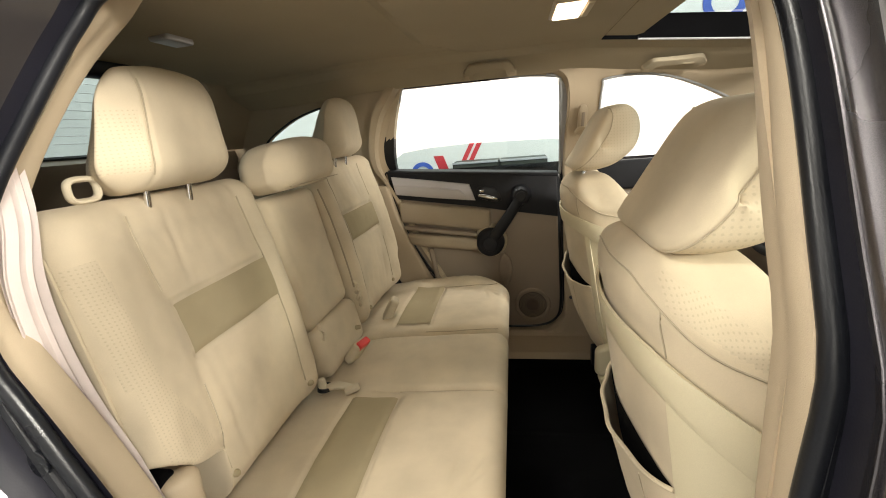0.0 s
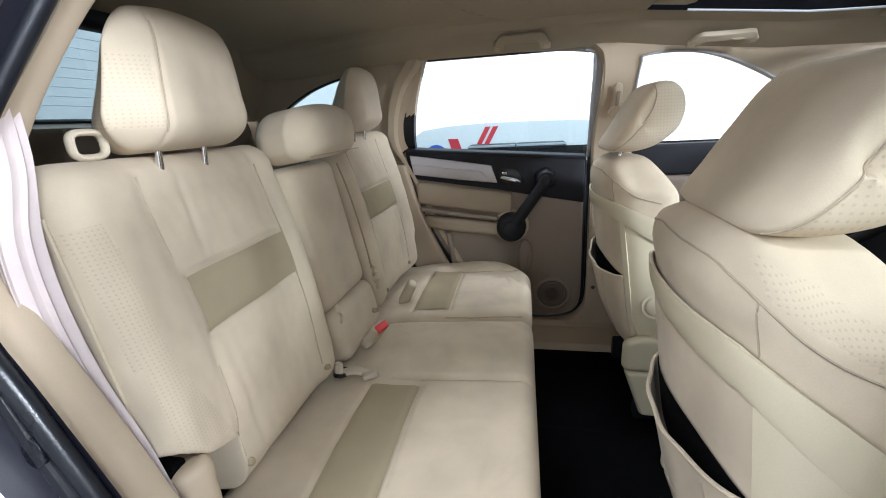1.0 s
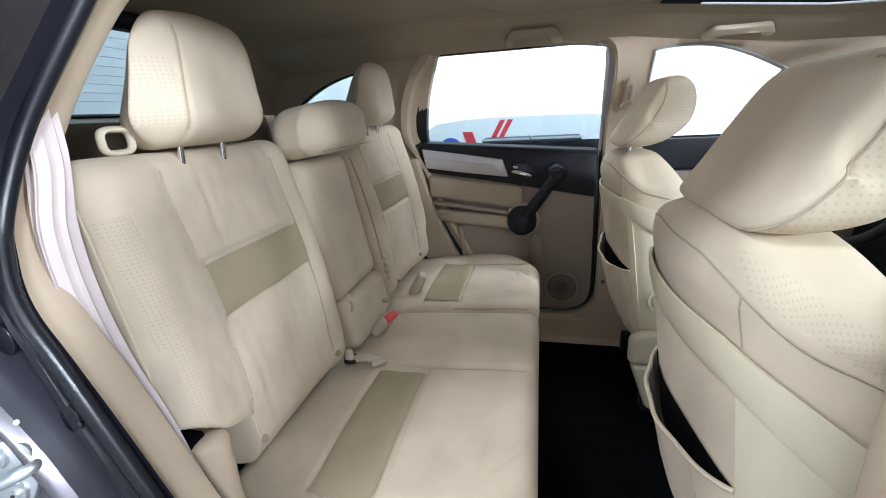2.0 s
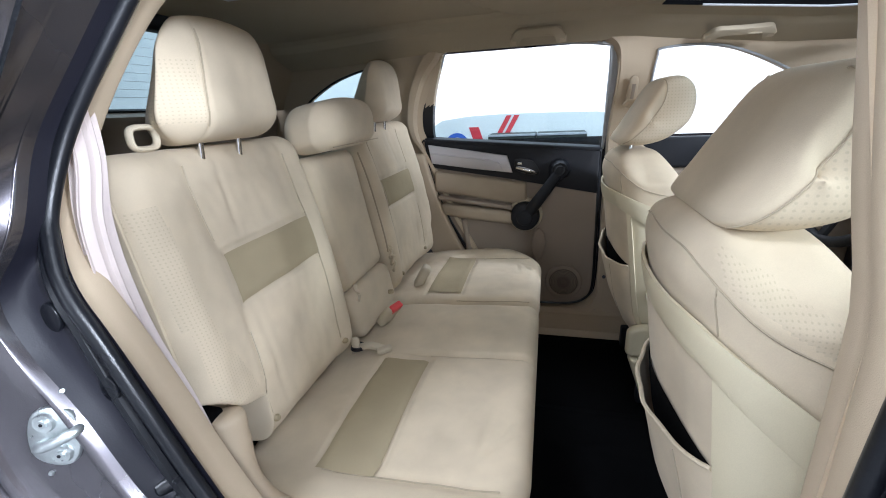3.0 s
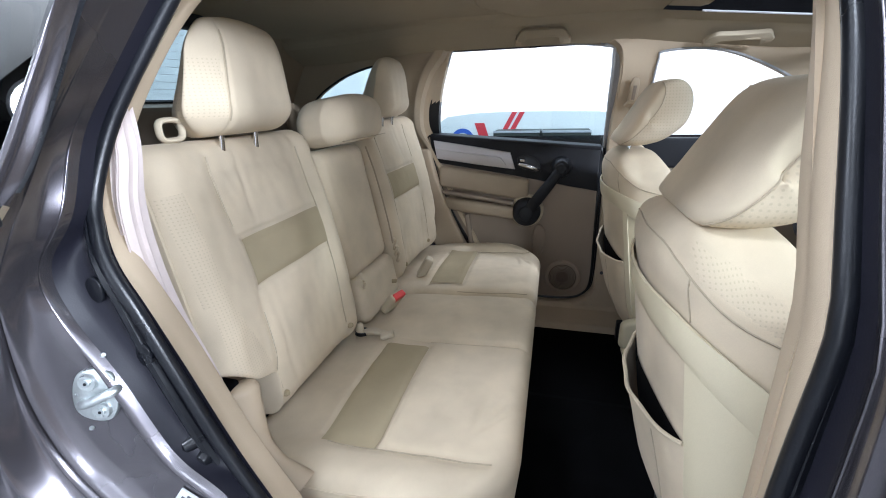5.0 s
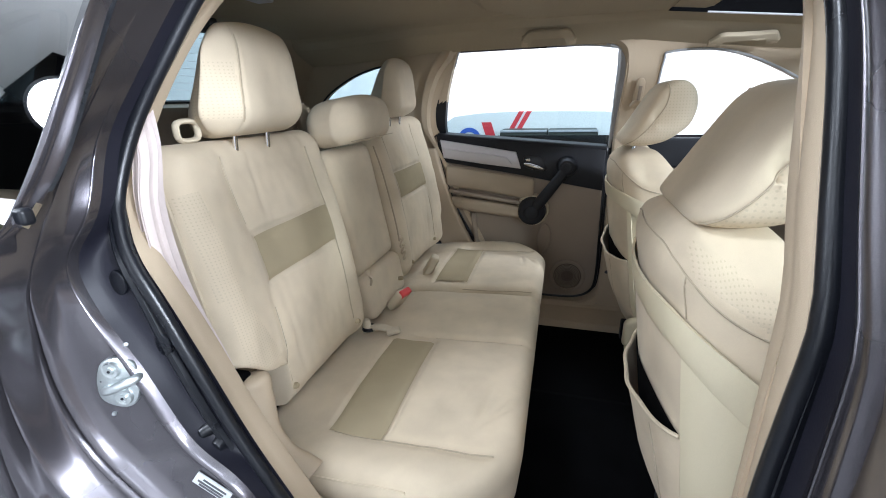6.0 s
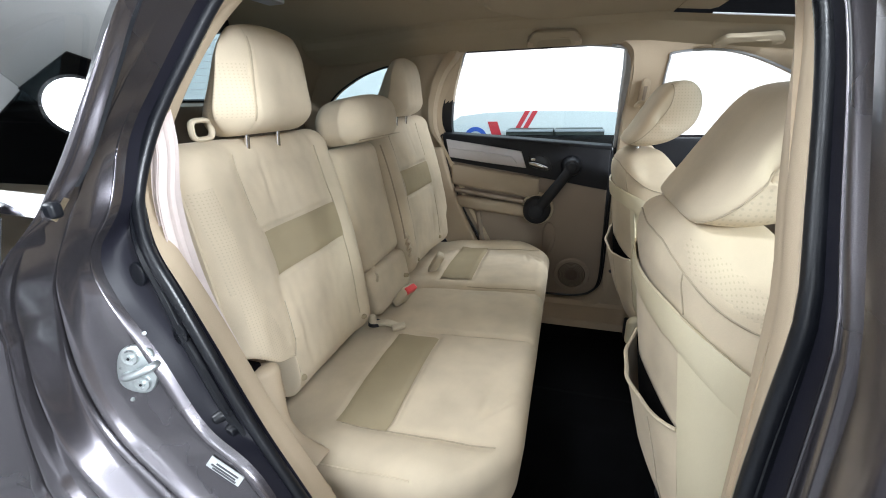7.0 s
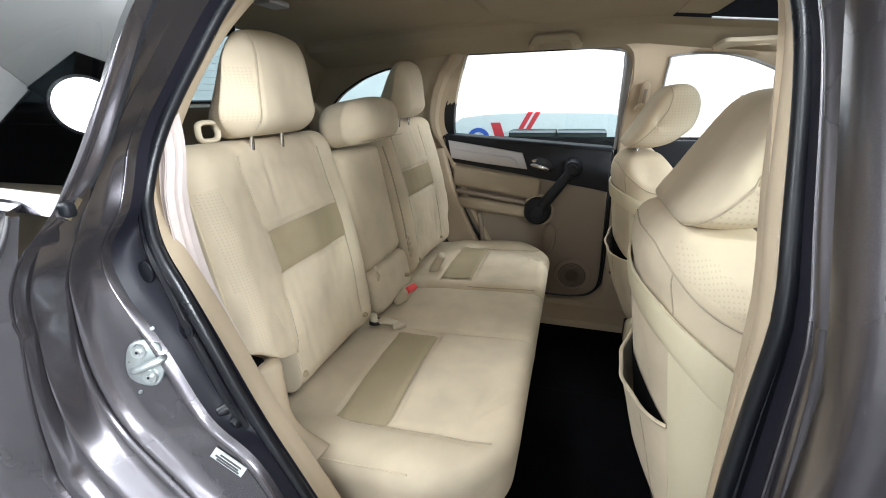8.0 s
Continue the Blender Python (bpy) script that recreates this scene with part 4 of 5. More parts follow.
part("elbow_pad", box_at(-0.705, -0.30, 0.721, 0.75, 0.80, 0.895, 0.012, (14, 2, 4), lambda x, y, z: (x, y - 0.008 * math.sin(math.pi * clamp((z - 0.8) / 0.095)), z - 0.14 * (x + 0.5))), PAD, door, "tan padded elbow panel")
part("armrest", box_at(-0.685, -0.33, 0.690, 0.75, 0.705, 0.762, 0.022, (14, 3, 3), lambda x, y, z: (x, y + 0.02 * ease(-x, 0.58, 0.69), z - 0.11 * (x + 0.5))), PAD, door, "tan padded armrest")
part("pull_ledge", box_at(-0.69, -0.36, 0.70, 0.75, 0.772, 0.79, 0.008, (14, 2, 2), slope), DOORTRIM, door)
part("pocket_rib", box_at(-0.592, -0.568, 0.722, 0.75, 0.52, 0.70, 0.010, (2, 2, 8), lambda x, y, z: (x + 0.15 * (0.70 - z), y, z)), DOORTRIM, door)
cupb = smooth2([(-0.245, 0.665), (-0.222, 0.64), (-0.215, 0.585), (-0.228, 0.53), (-0.252, 0.505), (-0.27, 0.54), (-0.275, 0.60), (-0.265, 0.65)], 5)
part("holder", plate(cupb, 0.02, on_door(0.730), 0.010), DOORTRIM, door, "rounded tan cup holder bulge")
spk = part("speaker", lathe([(0, 0.006), (0.012, 0.0062), (0.0125, 0.0075), (0.017, 0.0075), (0.018, 0.006), (0.058, 0.004), (0.062, 0.001), (0.064, 0.007), (0.074, 0.008), (0.080, 0.0)], Matrix.Translation((-0.130, 0.742, 0.413)) @ out, 48), GRILLE, door, "round dark tan speaker grille")
for k in range(6):
    r = 0.0235 + 0.0065 * k
    part("grille_ring", tube([(-0.130 + r * math.cos(a * math.pi / 20), 0.7375, 0.413 + r * math.sin(a * math.pi / 20)) for a in range(40)], 0.0013, 5, True, up=Vector((0, 1, 0))), DOORTRIM, spk)
part("speaker_rim", lathe([(0.062, 0.002), (0.064, 0.009), (0.070, 0.0105), (0.078, 0.008), (0.082, 0.0)], Matrix.Translation((-0.130, 0.742, 0.413)) @ out, 48), DOORTRIM, spk)
fd = thing("door_2", 0.5, 0.74, 0.3, "tan far front door with a black belt panel", "car door")
part("belt_panel", box_at(0.13, 1.0, 0.69, 0.73, 0.93, 1.045, 0.012, (6, 2, 3)), BLACK, fd)
part("trim_panel", box_at(0.10, 1.05, 0.70, 0.74, 0.32, 0.93, 0.02, (6, 2, 5)), DOORTRIM, fd)
part("kick_screw", lathe([(0, 0.006), (0.006, 0.006), (0.008, 0.0)], Matrix.Translation((0.037, 0.715, 0.457)) @ out, 14), INK, None, "dark screw cap in the pillar trim", "screw cap")

# belt anchor and grab handles on the far side
anchor = thing("belt_anchor", 0.063, 0.62, 1.17, "tan seat belt anchor plate on the far pillar", "belt anchor")
tilt = lambda z: side_y(0.712, z, 1)
part("slide_plate", plate(smooth2([(0.052, 1.25), (0.066, 1.262), (0.080, 1.25), (0.082, 1.2), (0.076, 1.16), (0.060, 1.155), (0.050, 1.18)], 5), 0.012, lambda u, v, w: (u, tilt(v) - 0.008 - w, v), 0.005), TRIM, anchor)
part("belt_loop", tube(spline([(0.040, 0.60, 1.165), (0.052, 0.588, 1.178), (0.072, 0.585, 1.172), (0.078, 0.595, 1.155)], 6), 0.009, 10), TRIM, anchor)
part("slot", plate([(0.060, 1.235), (0.072, 1.235), (0.071, 1.185), (0.060, 1.185)], 0.003, lambda u, v, w: (u, tilt(v) - 0.0215 - w, v), 0.001), DOORTRIM, anchor)


def grab(x0, x1, y, name, label, steep):
    """A folded roof handle lying against the headliner's slope."""
    xc, half = (x0 + x1) / 2, (x1 - x0) / 2
    zc = liner_z(xc, y) - 0.014
    g = thing(name, xc, y, zc - 0.02, label, "grab handle", "roof grab handles")
    across, down = Vector((0, math.cos(steep), -math.sin(steep))), Vector((0, -math.sin(steep), -math.cos(steep)))

    def place(u, v, w):
        return Vector((xc + u, y, zc)) + across * v + down * (0.012 + w + 0.006 * (1 - (u / half) ** 2))

    rim = smooth2([(-half, 0.024), (-half * 0.93, 0.004), (-half * 0.74, -0.020), (-half * 0.4, -0.024), (half * 0.4, -0.024), (half * 0.74, -0.020), (half * 0.93, 0.004), (half, 0.024), (half * 0.72, 0.026), (half * 0.62, 0.004), (half * 0.3, -0.002), (-half * 0.3, -0.002), (-half * 0.62, 0.004), (-half * 0.72, 0.026)], 4)
    part("grip", plate(rim, 0.014, place, 0.005), LINER, g)
    for u in (-half * 0.86, half * 0.86):
        part("hinge_cover", rbox(0.014, 0.012, 0.008, 0.006, (2, 2, 2), lambda a, b, c, u=u: place(a + u, b + 0.022, c - 0.008)), TRIM, g)
    return g


hook = grab(-0.355, -0.172, 0.485, "grab_handle", "folded tan roof grab handle with a coat hook", radians(52))
part("coat_hook", tube([(-0.350, 0.50, 1.408), (-0.350, 0.49, 1.39), (-0.348, 0.478, 1.386)], 0.004, 8), TRIM, hook)
grab(0.235, 0.43, 0.50, "grab_handle", "tan roof grab handle over the front window", radians(28))
part("far_side_lining", box_at(-0.90, -0.745, 0.70, 0.744, 0.32, 1.0, 0.012, (4, 2, 14), lambda x, y, z: (x + 0.20 * (1.0 - z) + 0.38 * (1.0 - z) ** 2, y, z)), TRIM, None, "tan side lining beside the far seat", "trim", "structure")

# ---------- rear seat ----------
FACING = pose(0, 0, 0, 0, 0, -90)
RECLINE = pose(0, 0, 0, 0, -10.7, 0) @ FACING


SEATS = {
    -1: thing("rear_seat", -0.5, -0.26, 0.36, "wide beige velour rear seat with tan bands and centre armrest", "car seat", "rear seats"),
    1: thing("rear_seat", -0.5, 0.42, 0.36, "narrow beige velour rear seat with tan cloth bands", "car seat", "rear seats"),
}


def seatback(s):
    """An outer rear backrest; s is -1 on the camera's side, +1 on the far side. Local x points outward times o."""
    o = -s
    m = pose(-0.6895, s * 0.405, 0.60) @ RECLINE
    hx, hy, hz = 0.243, 0.06, 0.282
    mid, low = 0.104, -0.165

    def foot_line(xo):
        return 0.136 + 0.044 * ease(xo, 0.17, 0.245)

    def skew(xo, z):
        k = 0.024 * (0.55 - z / 0.55) if s < 0 else -0.009 - 0.010 * (1 - z / 0.55)
        notch = ease(foot_line(xo) - z, 0.0, 0.040) * ease(xo, 0.06, 0.16) * max(0.0, xo - 0.10) * (0.92 if s < 0 else 0.25)
        return xo + k - notch

    def front(xo, z):
        f = 0.027 * ease(xo, 0.02, 0.21) * (1 - (0.95 * ease(foot_line(xo) + 0.008 - z, 0.0, 0.050) if s < 0 else 0.0)) + 0.016 * ease(-xo, 0.13, 0.21)
        f -= 0.0022 * dip(xo, 0.108, 0.012) * ease(z, 0.03, 0.12) + 0.004 * dip(xo, -0.168, 0.012)
        f += 0.008 * math.sin(math.pi * clamp((xo + 0.155) / 0.25)) * math.sin(math.pi * clamp(z / 0.54))
        f -= 0.006 * (dip(z, 0.281, 0.006) + dip(z, 0.377, 0.006)) * ease(xo, -0.17, -0.16) * (1 - ease(xo, 0.095, 0.11))
        f += 0.018 * math.sin(math.pi * clamp(z / 0.5)) - 0.016
        # soft folds down the panel and across the lower bolster
        f -= 0.003 * dip(xo - 0.035 + 0.12 * (z - 0.45), 0.0, 0.008) * dip(z, 0.46, 0.06)
        f -= 0.003 * dip(xo - 0.06 - 0.1 * (z - 0.12), 0.0, 0.009) * dip(z, 0.13, 0.07)
        f += 0.0022 * noise.noise((xo * 14, z * 14, 3 + s)) + 0.0012 * noise.noise((xo * 40, z * 30, 7 + s))
        return f

    def bend(x, y, z):
        z = z + hz
        xo = x * o
        w = (y + hy) / (2 * hy)
        return ((skew(xo, z)) * o, y - hy + w * front(xo, z), z)

    def surf(xo, z, up=0.0):
        return m @ Vector((skew(xo, z) * o, front(xo, z) + up, z))

    inv = m.inverted()

    def pick(c):
        p = inv @ c
        xo = p.x * o
        return 1 if s < 0 and xo > 0.185 - 0.05 * ease(0.3 - p.z, 0, 0.2) and 0.14 < p.z < 0.48 and p.y > -0.02 and xo < 0.225 else 0

    seat = part("backrest", xf(rbox(hx, hy, hz, 0.05, (110, 6, 110), bend), m), [VELOUR, PERFO], SEATS[s], pick=pick, sharp=180)
    rows = [[surf(low + (mid - low) * j / 24, 0.284 + 0.090 * i / 10, 0.004) for j in range(25)] for i in range(11)]
    part("cloth_band", sheet(rows), MESHCLOTH, seat, "tan mesh cloth band")
    part("seam", tube([surf(0.108, 0.40 + 0.13 * k / 12, 0.0004) for k in range(13)], 0.0012, 5), THREAD, seat)
    part("seam", tube([surf(0.108, 0.06 + 0.17 * k / 14, 0.0004) for k in range(15)], 0.0012, 5), THREAD, seat)
    part("seam", tube([surf(-0.168, 0.06 + 0.46 * k / 30, 0.0006) for k in range(31)], 0.0016, 5), THREAD, seat)
    for xo in (0.10, -0.178):
        part("button", lathe([(0, 0.006), (0.005, 0.005), (0.007, 0.001), (0.007, -0.01)], Matrix.Translation(surf(xo, 0.045, 0.002)) @ pose(0, 0, 0, 0, 80, 0), 14), MESHCLOTH, seat)
    # piping down the outer side
    part("piping", tube([m @ Vector((skew(0.24, z) * o, -0.02 + 0.012, z)) for z in [0.20 + 0.3 * k / 20 for k in range(21)]], 0.003, 6), VELOUR, seat)
    return seat, m


def headrest_form(hx, hy, hz, r, narrow, seam, o, m, taper=0.0, start=0.55):
    """The bend of a headrest, and a way to lay a point of its plain box on the finished surface."""

    def bend(x, y, z):
        t = (z + hz) / (2 * hz)
        xo = x * o
        w = (y + hy) / (2 * hy)
        k = (1 - narrow * (ease(t, 0.55, 1.0) if start > 0.5 else clamp((t - start) / (1 - start))) - 0.06 * ease(0.25 - t, 0, 0.25)) * (1 - taper * ease(1 - w, 0.05, 1.0))
        bulge = 0.010 * math.cos(math.pi / 2 * clamp(abs(x) / hx))
        crown = 0.020 * (1 - (x / hx) ** 2) * t * t
        g = 0.004 * dip(xo, seam[0] + seam[1] * t, 0.004) if seam else 0.0
        yy = y + (bulge - g) * (1 if y > 0 else -1) * ease(abs(y), 0.0, hy) + 0.012 * t
        yy -= 0.028 * ease(abs(xo), hx * 0.5, hx) * ease(y, 0.0, hy)
        if taper:
            yy = hy - (hy - yy) * (1.33 - 0.86 * t)
        yy += 0.0012 * noise.noise((x * 30, z * 30, 1.5))
        return (x * k, yy, z + crown)

    def lay(x, y, z, up=0.0):
        q = Vector((clamp(x, r - hx, hx - r), clamp(y, r - hy, hy - r), clamp(z, r - hz, hz - r)))
        d = Vector((x, y, z)) - q
        return m @ Vector(bend(*(q + d.normalized() * (r + up))))

    return bend, lay


def headrest_geo(hx, hy, hz, r, narrow, seam, o, m, n=(80, 16, 50), taper=0.0, start=0.55):
    bend, lay = headrest_form(hx, hy, hz, r, narrow, seam, o, m, taper, start)
    return xf(rbox(hx, hy, hz, r, n, bend), m)


for s in (-1, 1):
    seat, m = seatback(s)
    o = -s
    hm = pose(-0.812, s * 0.383, 1.239) @ pose(0, 0, 0, 0, -4, 0) @ FACING
    WORLDHM = hm.inverted()

    def pick(c, inv=WORLDHM, o=o):
        p = inv @ c
        return 1 if o > 0 and p.x * o > 0.088 and p.y > -0.02 and abs(p.z + 0.010) < 0.046 else 0

    rest = part("headrest", headrest_geo(0.149, 0.054, 0.089, 0.047, 0.15, (0.088, -0.012), o, hm, taper=0.22, start=0.30), [VELOUR, PERFO], SEATS[s], "beige velour headrest on chrome posts", pick=pick, sharp=180)
    lay = headrest_form(0.149, 0.054, 0.089, 0.047, 0.15, (0.088, -0.012), o, hm, 0.22, 0.30)[1]
    part("seam", tube([lay((0.088 - 0.012 * t) * o, 0.054, -0.089 + 0.178 * t, 0.001) for t in [0.12 + 0.80 * k / 30 for k in range(31)]], 0.0013, 5), THREAD, rest)
    for d in (-0.048, 0.048):
        part("post", tube([(-0.812, s * 0.392 + d, 1.12), (-0.806, s * 0.392 + d, 1.17)], 0.0055, 10), CHROME, rest, "chrome post")

# centre backrest with its fold-down armrest and roll headrest
cm = pose(-0.695, 0.0, 0.60) @ RECLINE

def centre_bend(z0, z1):
    def bend(x, y, z):
        k = (z - z0) / (z1 - z0)
        f = 0.026 * math.cos(math.pi / 2 * clamp(abs(x) / 0.15)) + 0.0015 * noise.noise((x * 25, z * 25, 11))
        f -= 0.010 * dip(abs(x), 0.085, 0.012) * ease(k, 0.05, 0.3)
        return (x * (1 + 0.06 * (k - 0.5)), y + (f if y > 0 else 0), z)

    return bend


centre = part("centre_backrest", xf(box_at(-0.138, 0.138, -0.10, -0.012, 0.122, 0.50, 0.035, (60, 5, 60), centre_bend(0.12, 0.5)), cm), VELOUR, SEATS[-1], "beige velour centre backrest with a fold-down armrest", sharp=180)
part("lower_pad", xf(box_at(-0.135, 0.135, -0.10, 0.0, -0.02, 0.124, 0.03, (50, 5, 24), centre_bend(-0.02, 0.12)), cm), VELOUR, centre, sharp=180)
part("pull_strap", xf(tube(spline([(0.132, 0.012, 0.150), (0.140, 0.016, 0.138), (0.136, 0.02, 0.122), (0.142, 0.016, 0.105)], 6), 0.006, 8, flat=0.5), cm), VELOUR, centre)
part("button", lathe([(0, 0.006), (0.005, 0.005), (0.007, 0.001), (0.007, -0.01)], cm @ Matrix.Translation((-0.05, 0.022, 0.045)) @ pose(0, 0, 0, -90, 0, 0), 14), MESHCLOTH, centre)
for k, (x, z, deep) in enumerate([(-0.137, 0.150, 0.014), (-0.134, 0.128, 0.018), (-0.138, 0.104, 0.013)]):
    fold = spline([(x - 0.004, 0.010, z + 0.018), (x + 0.002, 0.010 + deep * 0.6, z + 0.006), (x + 0.004, 0.012, z - 0.012), (x - 0.006, 0.004, z - 0.026)], 5)
    part("fold", xf(tube(fold, [0.004 + 0.004 * math.sin(math.pi * j / 15) for j in range(16)], 8, flat=0.6), cm), VELOUR, centre)
part("edge_welt", xf(tube(spline([(-0.139, -0.004, 0.480), (-0.137, 0.006, 0.40), (-0.136, 0.010, 0.30), (-0.135, 0.010, 0.20), (-0.136, 0.006, 0.15)], 8), 0.0026, 6), cm), PAD, centre, "dark tan welt along the edge")
outlet = thing("belt_outlet", -0.703, -0.171, 0.57, "black rimmed belt outlet at the foot of the backrest", "belt outlet")
part("rim", lathe([(0.010, 0.004), (0.014, 0.008), (0.019, 0.008), (0.021, 0.0)], pose(-0.703, -0.171, 0.580), 24), RUBBER, outlet)
part("stem", lathe([(0.0, 0.034), (0.008, 0.033), (0.011, 0.028), (0.012, 0.0)], pose(-0.708, -0.173, 0.578), 16), PLASTIC, outlet)
rm = pose(-0.785, 0.005, 1.148) @ pose(0, 0, 0, 0, -8, 0) @ FACING
roll = part("centre_headrest", headrest_geo(0.168, 0.066, 0.053, 0.040, 0.05, None, 1, rm, (70, 24, 24)), VELOUR, SEATS[-1], "low beige roll headrest", sharp=180)
part("crease", tube([rm @ Vector((x, 0.060, -0.046)) for x in [-0.14 + 0.014 * k for k in range(21)]], 0.0015, 5), THREAD, roll)
for s in (-1, 1):
    part("back_shell", box_at(-0.90, -0.80, s * 0.405 - 0.225, s * 0.405 + 0.225, 0.58, 1.12, 0.03, (5, 10, 10), lambda x, y, z: (x - 0.14 * (z - 0.75), y, z)), DOORTRIM, SEATS[s], "dark tan rear shell")


def bench(y0, y1, s, label):
    """A rear seat cushion between two y; s is its outer side."""
    x0, x1, z1 = -0.80, -0.222, 0.578
    mid = s * 0.375

    def top(x, y):
        yo = y * s
        z = 0.002 + 0.055 * (x + 0.5)
        z += 0.012 * math.sin(math.pi * clamp((yo - 0.17) / 0.38)) * (1 - 0.6 * dip(x, -0.55, 0.05))
        z -= 0.011 * dip(yo, 0.165, 0.009) * ease(x, -0.60, -0.52) + 0.007 * dip(yo, 0.553, 0.014) * ease(x, -0.63, -0.56) * (1 - ease(x, -0.30, -0.24))
        z -= 0.012 * ease(-x, 0.60, 0.74)
        z += 0.014 * dip(yo, 0.61, 0.05) * (1 - ease(x, -0.36, -0.24)) + 0.012 * dip(yo, 0.0, 0.12)
        z -= 0.006 * (dip(x, -0.616, 0.006) + dip(x, -0.490, 0.006)) * ease(yo, 0.19, 0.20) * (1 - ease(yo, 0.53, 0.545))
        # puckers near the front outer corner
        for at, tilt, deep in ((-0.285, 0.5, 0.005), (-0.315, 0.15, 0.004), (-0.262, 0.9, 0.004)):
            z -= deep * dip(x - at + tilt * (yo - 0.43), 0.0, 0.007) * dip(yo, 0.43, 0.045)
        z -= 0.004 * dip(x + 0.45 - 0.25 * (yo - 0.1), 0.0, 0.02) * dip(yo, 0.08, 0.08)
        z += 0.0020 * noise.noise((x * 13, y * 13, 5)) + 0.0012 * noise.noise((x * 33, y * 33, 9))
        return z

    def bend(x, y, z):
        w = clamp((z - 0.44) / (z1 - 0.44))
        yo = y * s
        pull = 0.125 * (max(0.0, yo - 0.49) / 0.175) ** 2
        k = ease(x, -0.62, -0.22)
        xx = x - pull * k - 0.016 * (1 - w) * k
        return (xx, y - s * 0.012 * (1 - w) * ease(yo, 0.4, 0.6), z + w * top(x, y))

    seat = part("cushion", box_at(x0, x1, y0, y1, 0.405, z1, 0.045, (90, int(140 * (y1 - y0) / 0.8), 10), bend), VELOUR, SEATS[s], label, sharp=180)
    part("seat_base", box_at(-0.70, -0.30, y0 + 0.04, y1 - 0.03, 0.36, 0.42, 0.015), BLACK, SEATS[s], "black seat base")

    def surf(x, y, up=0.0):
        p = bend(x, y, z1)
        return Vector((p[0], p[1], p[2] + up))

    rows = [[surf(-0.612 + 0.119 * i / 12, s * (0.205 + 0.350 * j / 20), 0.004) for j in range(21)] for i in range(13)]
    part("cloth_band", sheet(rows), MESHCLOTH, seat, "tan mesh cloth band")
    part("seam", tube([surf(-0.50 + 0.24 * k / 20, s * 0.165, 0.001) for k in range(21)], 0.0016, 5), THREAD, seat)
    part("seam", tube([surf(-0.60 + 0.34 * k / 24, s * 0.553, 0.001) for k in range(25)], 0.0016, 5), THREAD, seat)
    rim = [bend(x, s * 0.652, z1 - 0.014) for x in [-0.68 + 0.36 * k / 24 for k in range(25)]]
    part("piping", tube([(p[0], p[1] + s * 0.001, p[2]) for p in rim], 0.0022, 6), VELOUR, seat)
    return seat


bench(-0.665, 0.147, -1, "wide beige velour rear cushion with a tan cloth band")
bench(0.153, 0.69, 1, "narrow beige velour rear cushion with a tan cloth band")
# belts and buckles
buckle = thing("belt_buckle", -0.655, -0.035, 0.59, "beige seat belt buckle with a red push button", "belt buckle", "belt buckles")
bkm = pose(-0.660, -0.036, 0.618) @ pose(0, 0, 0, 0, 38, -18)
part("housing", xf(rbox(0.014, 0.028, 0.042, 0.010, (3, 4, 5)), bkm), PLASTIC, buckle)
part("button", xf(rbox(0.0105, 0.023, 0.012, 0.005, (2, 3, 2)), bkm @ Matrix.Translation((0.004, 0, 0.034))), RED, buckle, "red push button")
b2 = thing("belt_buckle", -0.66, 0.33, 0.57, "folded beige belt buckle tucked behind the far cushion", "belt buckle", "belt buckles")
part("housing", xf(rbox(0.016, 0.026, 0.045, 0.010, (3, 4, 5)), pose(-0.655, 0.29, 0.60) @ pose(0, 0, 0, 0, 30, 15)), PLASTIC, b2)
b3 = thing("belt_buckle", -0.64, -0.17, 0.57, "beige buckle end lying in a slit of the cushion", "belt buckle", "belt buckles")
part("strap", xf(rbox(0.045, 0.014, 0.005, 0.004, (5, 2, 1), lambda x, y, z: (x, y, z + 0.012 * math.cos(x * 40))), pose(-0.675, -0.165, 0.575) @ pose(0, 0, 0, 0, 0, 12)), PLASTIC, b3)
part("tab", xf(rbox(0.020, 0.012, 0.007, 0.005, (3, 2, 1)), pose(-0.625, -0.175, 0.585) @ pose(0, 0, 0, 0, -12, 25)), PLASTIC, b3)

belt = thing("seat_belt", -0.74, -0.69, 0.74, "pale seat belt webbing hanging beside the backrest", "seat belt")


def webbing(pts, half, parent, across):
    pts = spline(pts, 8)
    rows = [[p + Vector(across) * half * k / 3 + Vector((0.0022 * math.cos(k * 1.9), 0, 0)) for p in pts] for k in range(-3, 4)]
    part("webbing", thick(sheet(rows), 0.0015), WEBBING, parent)


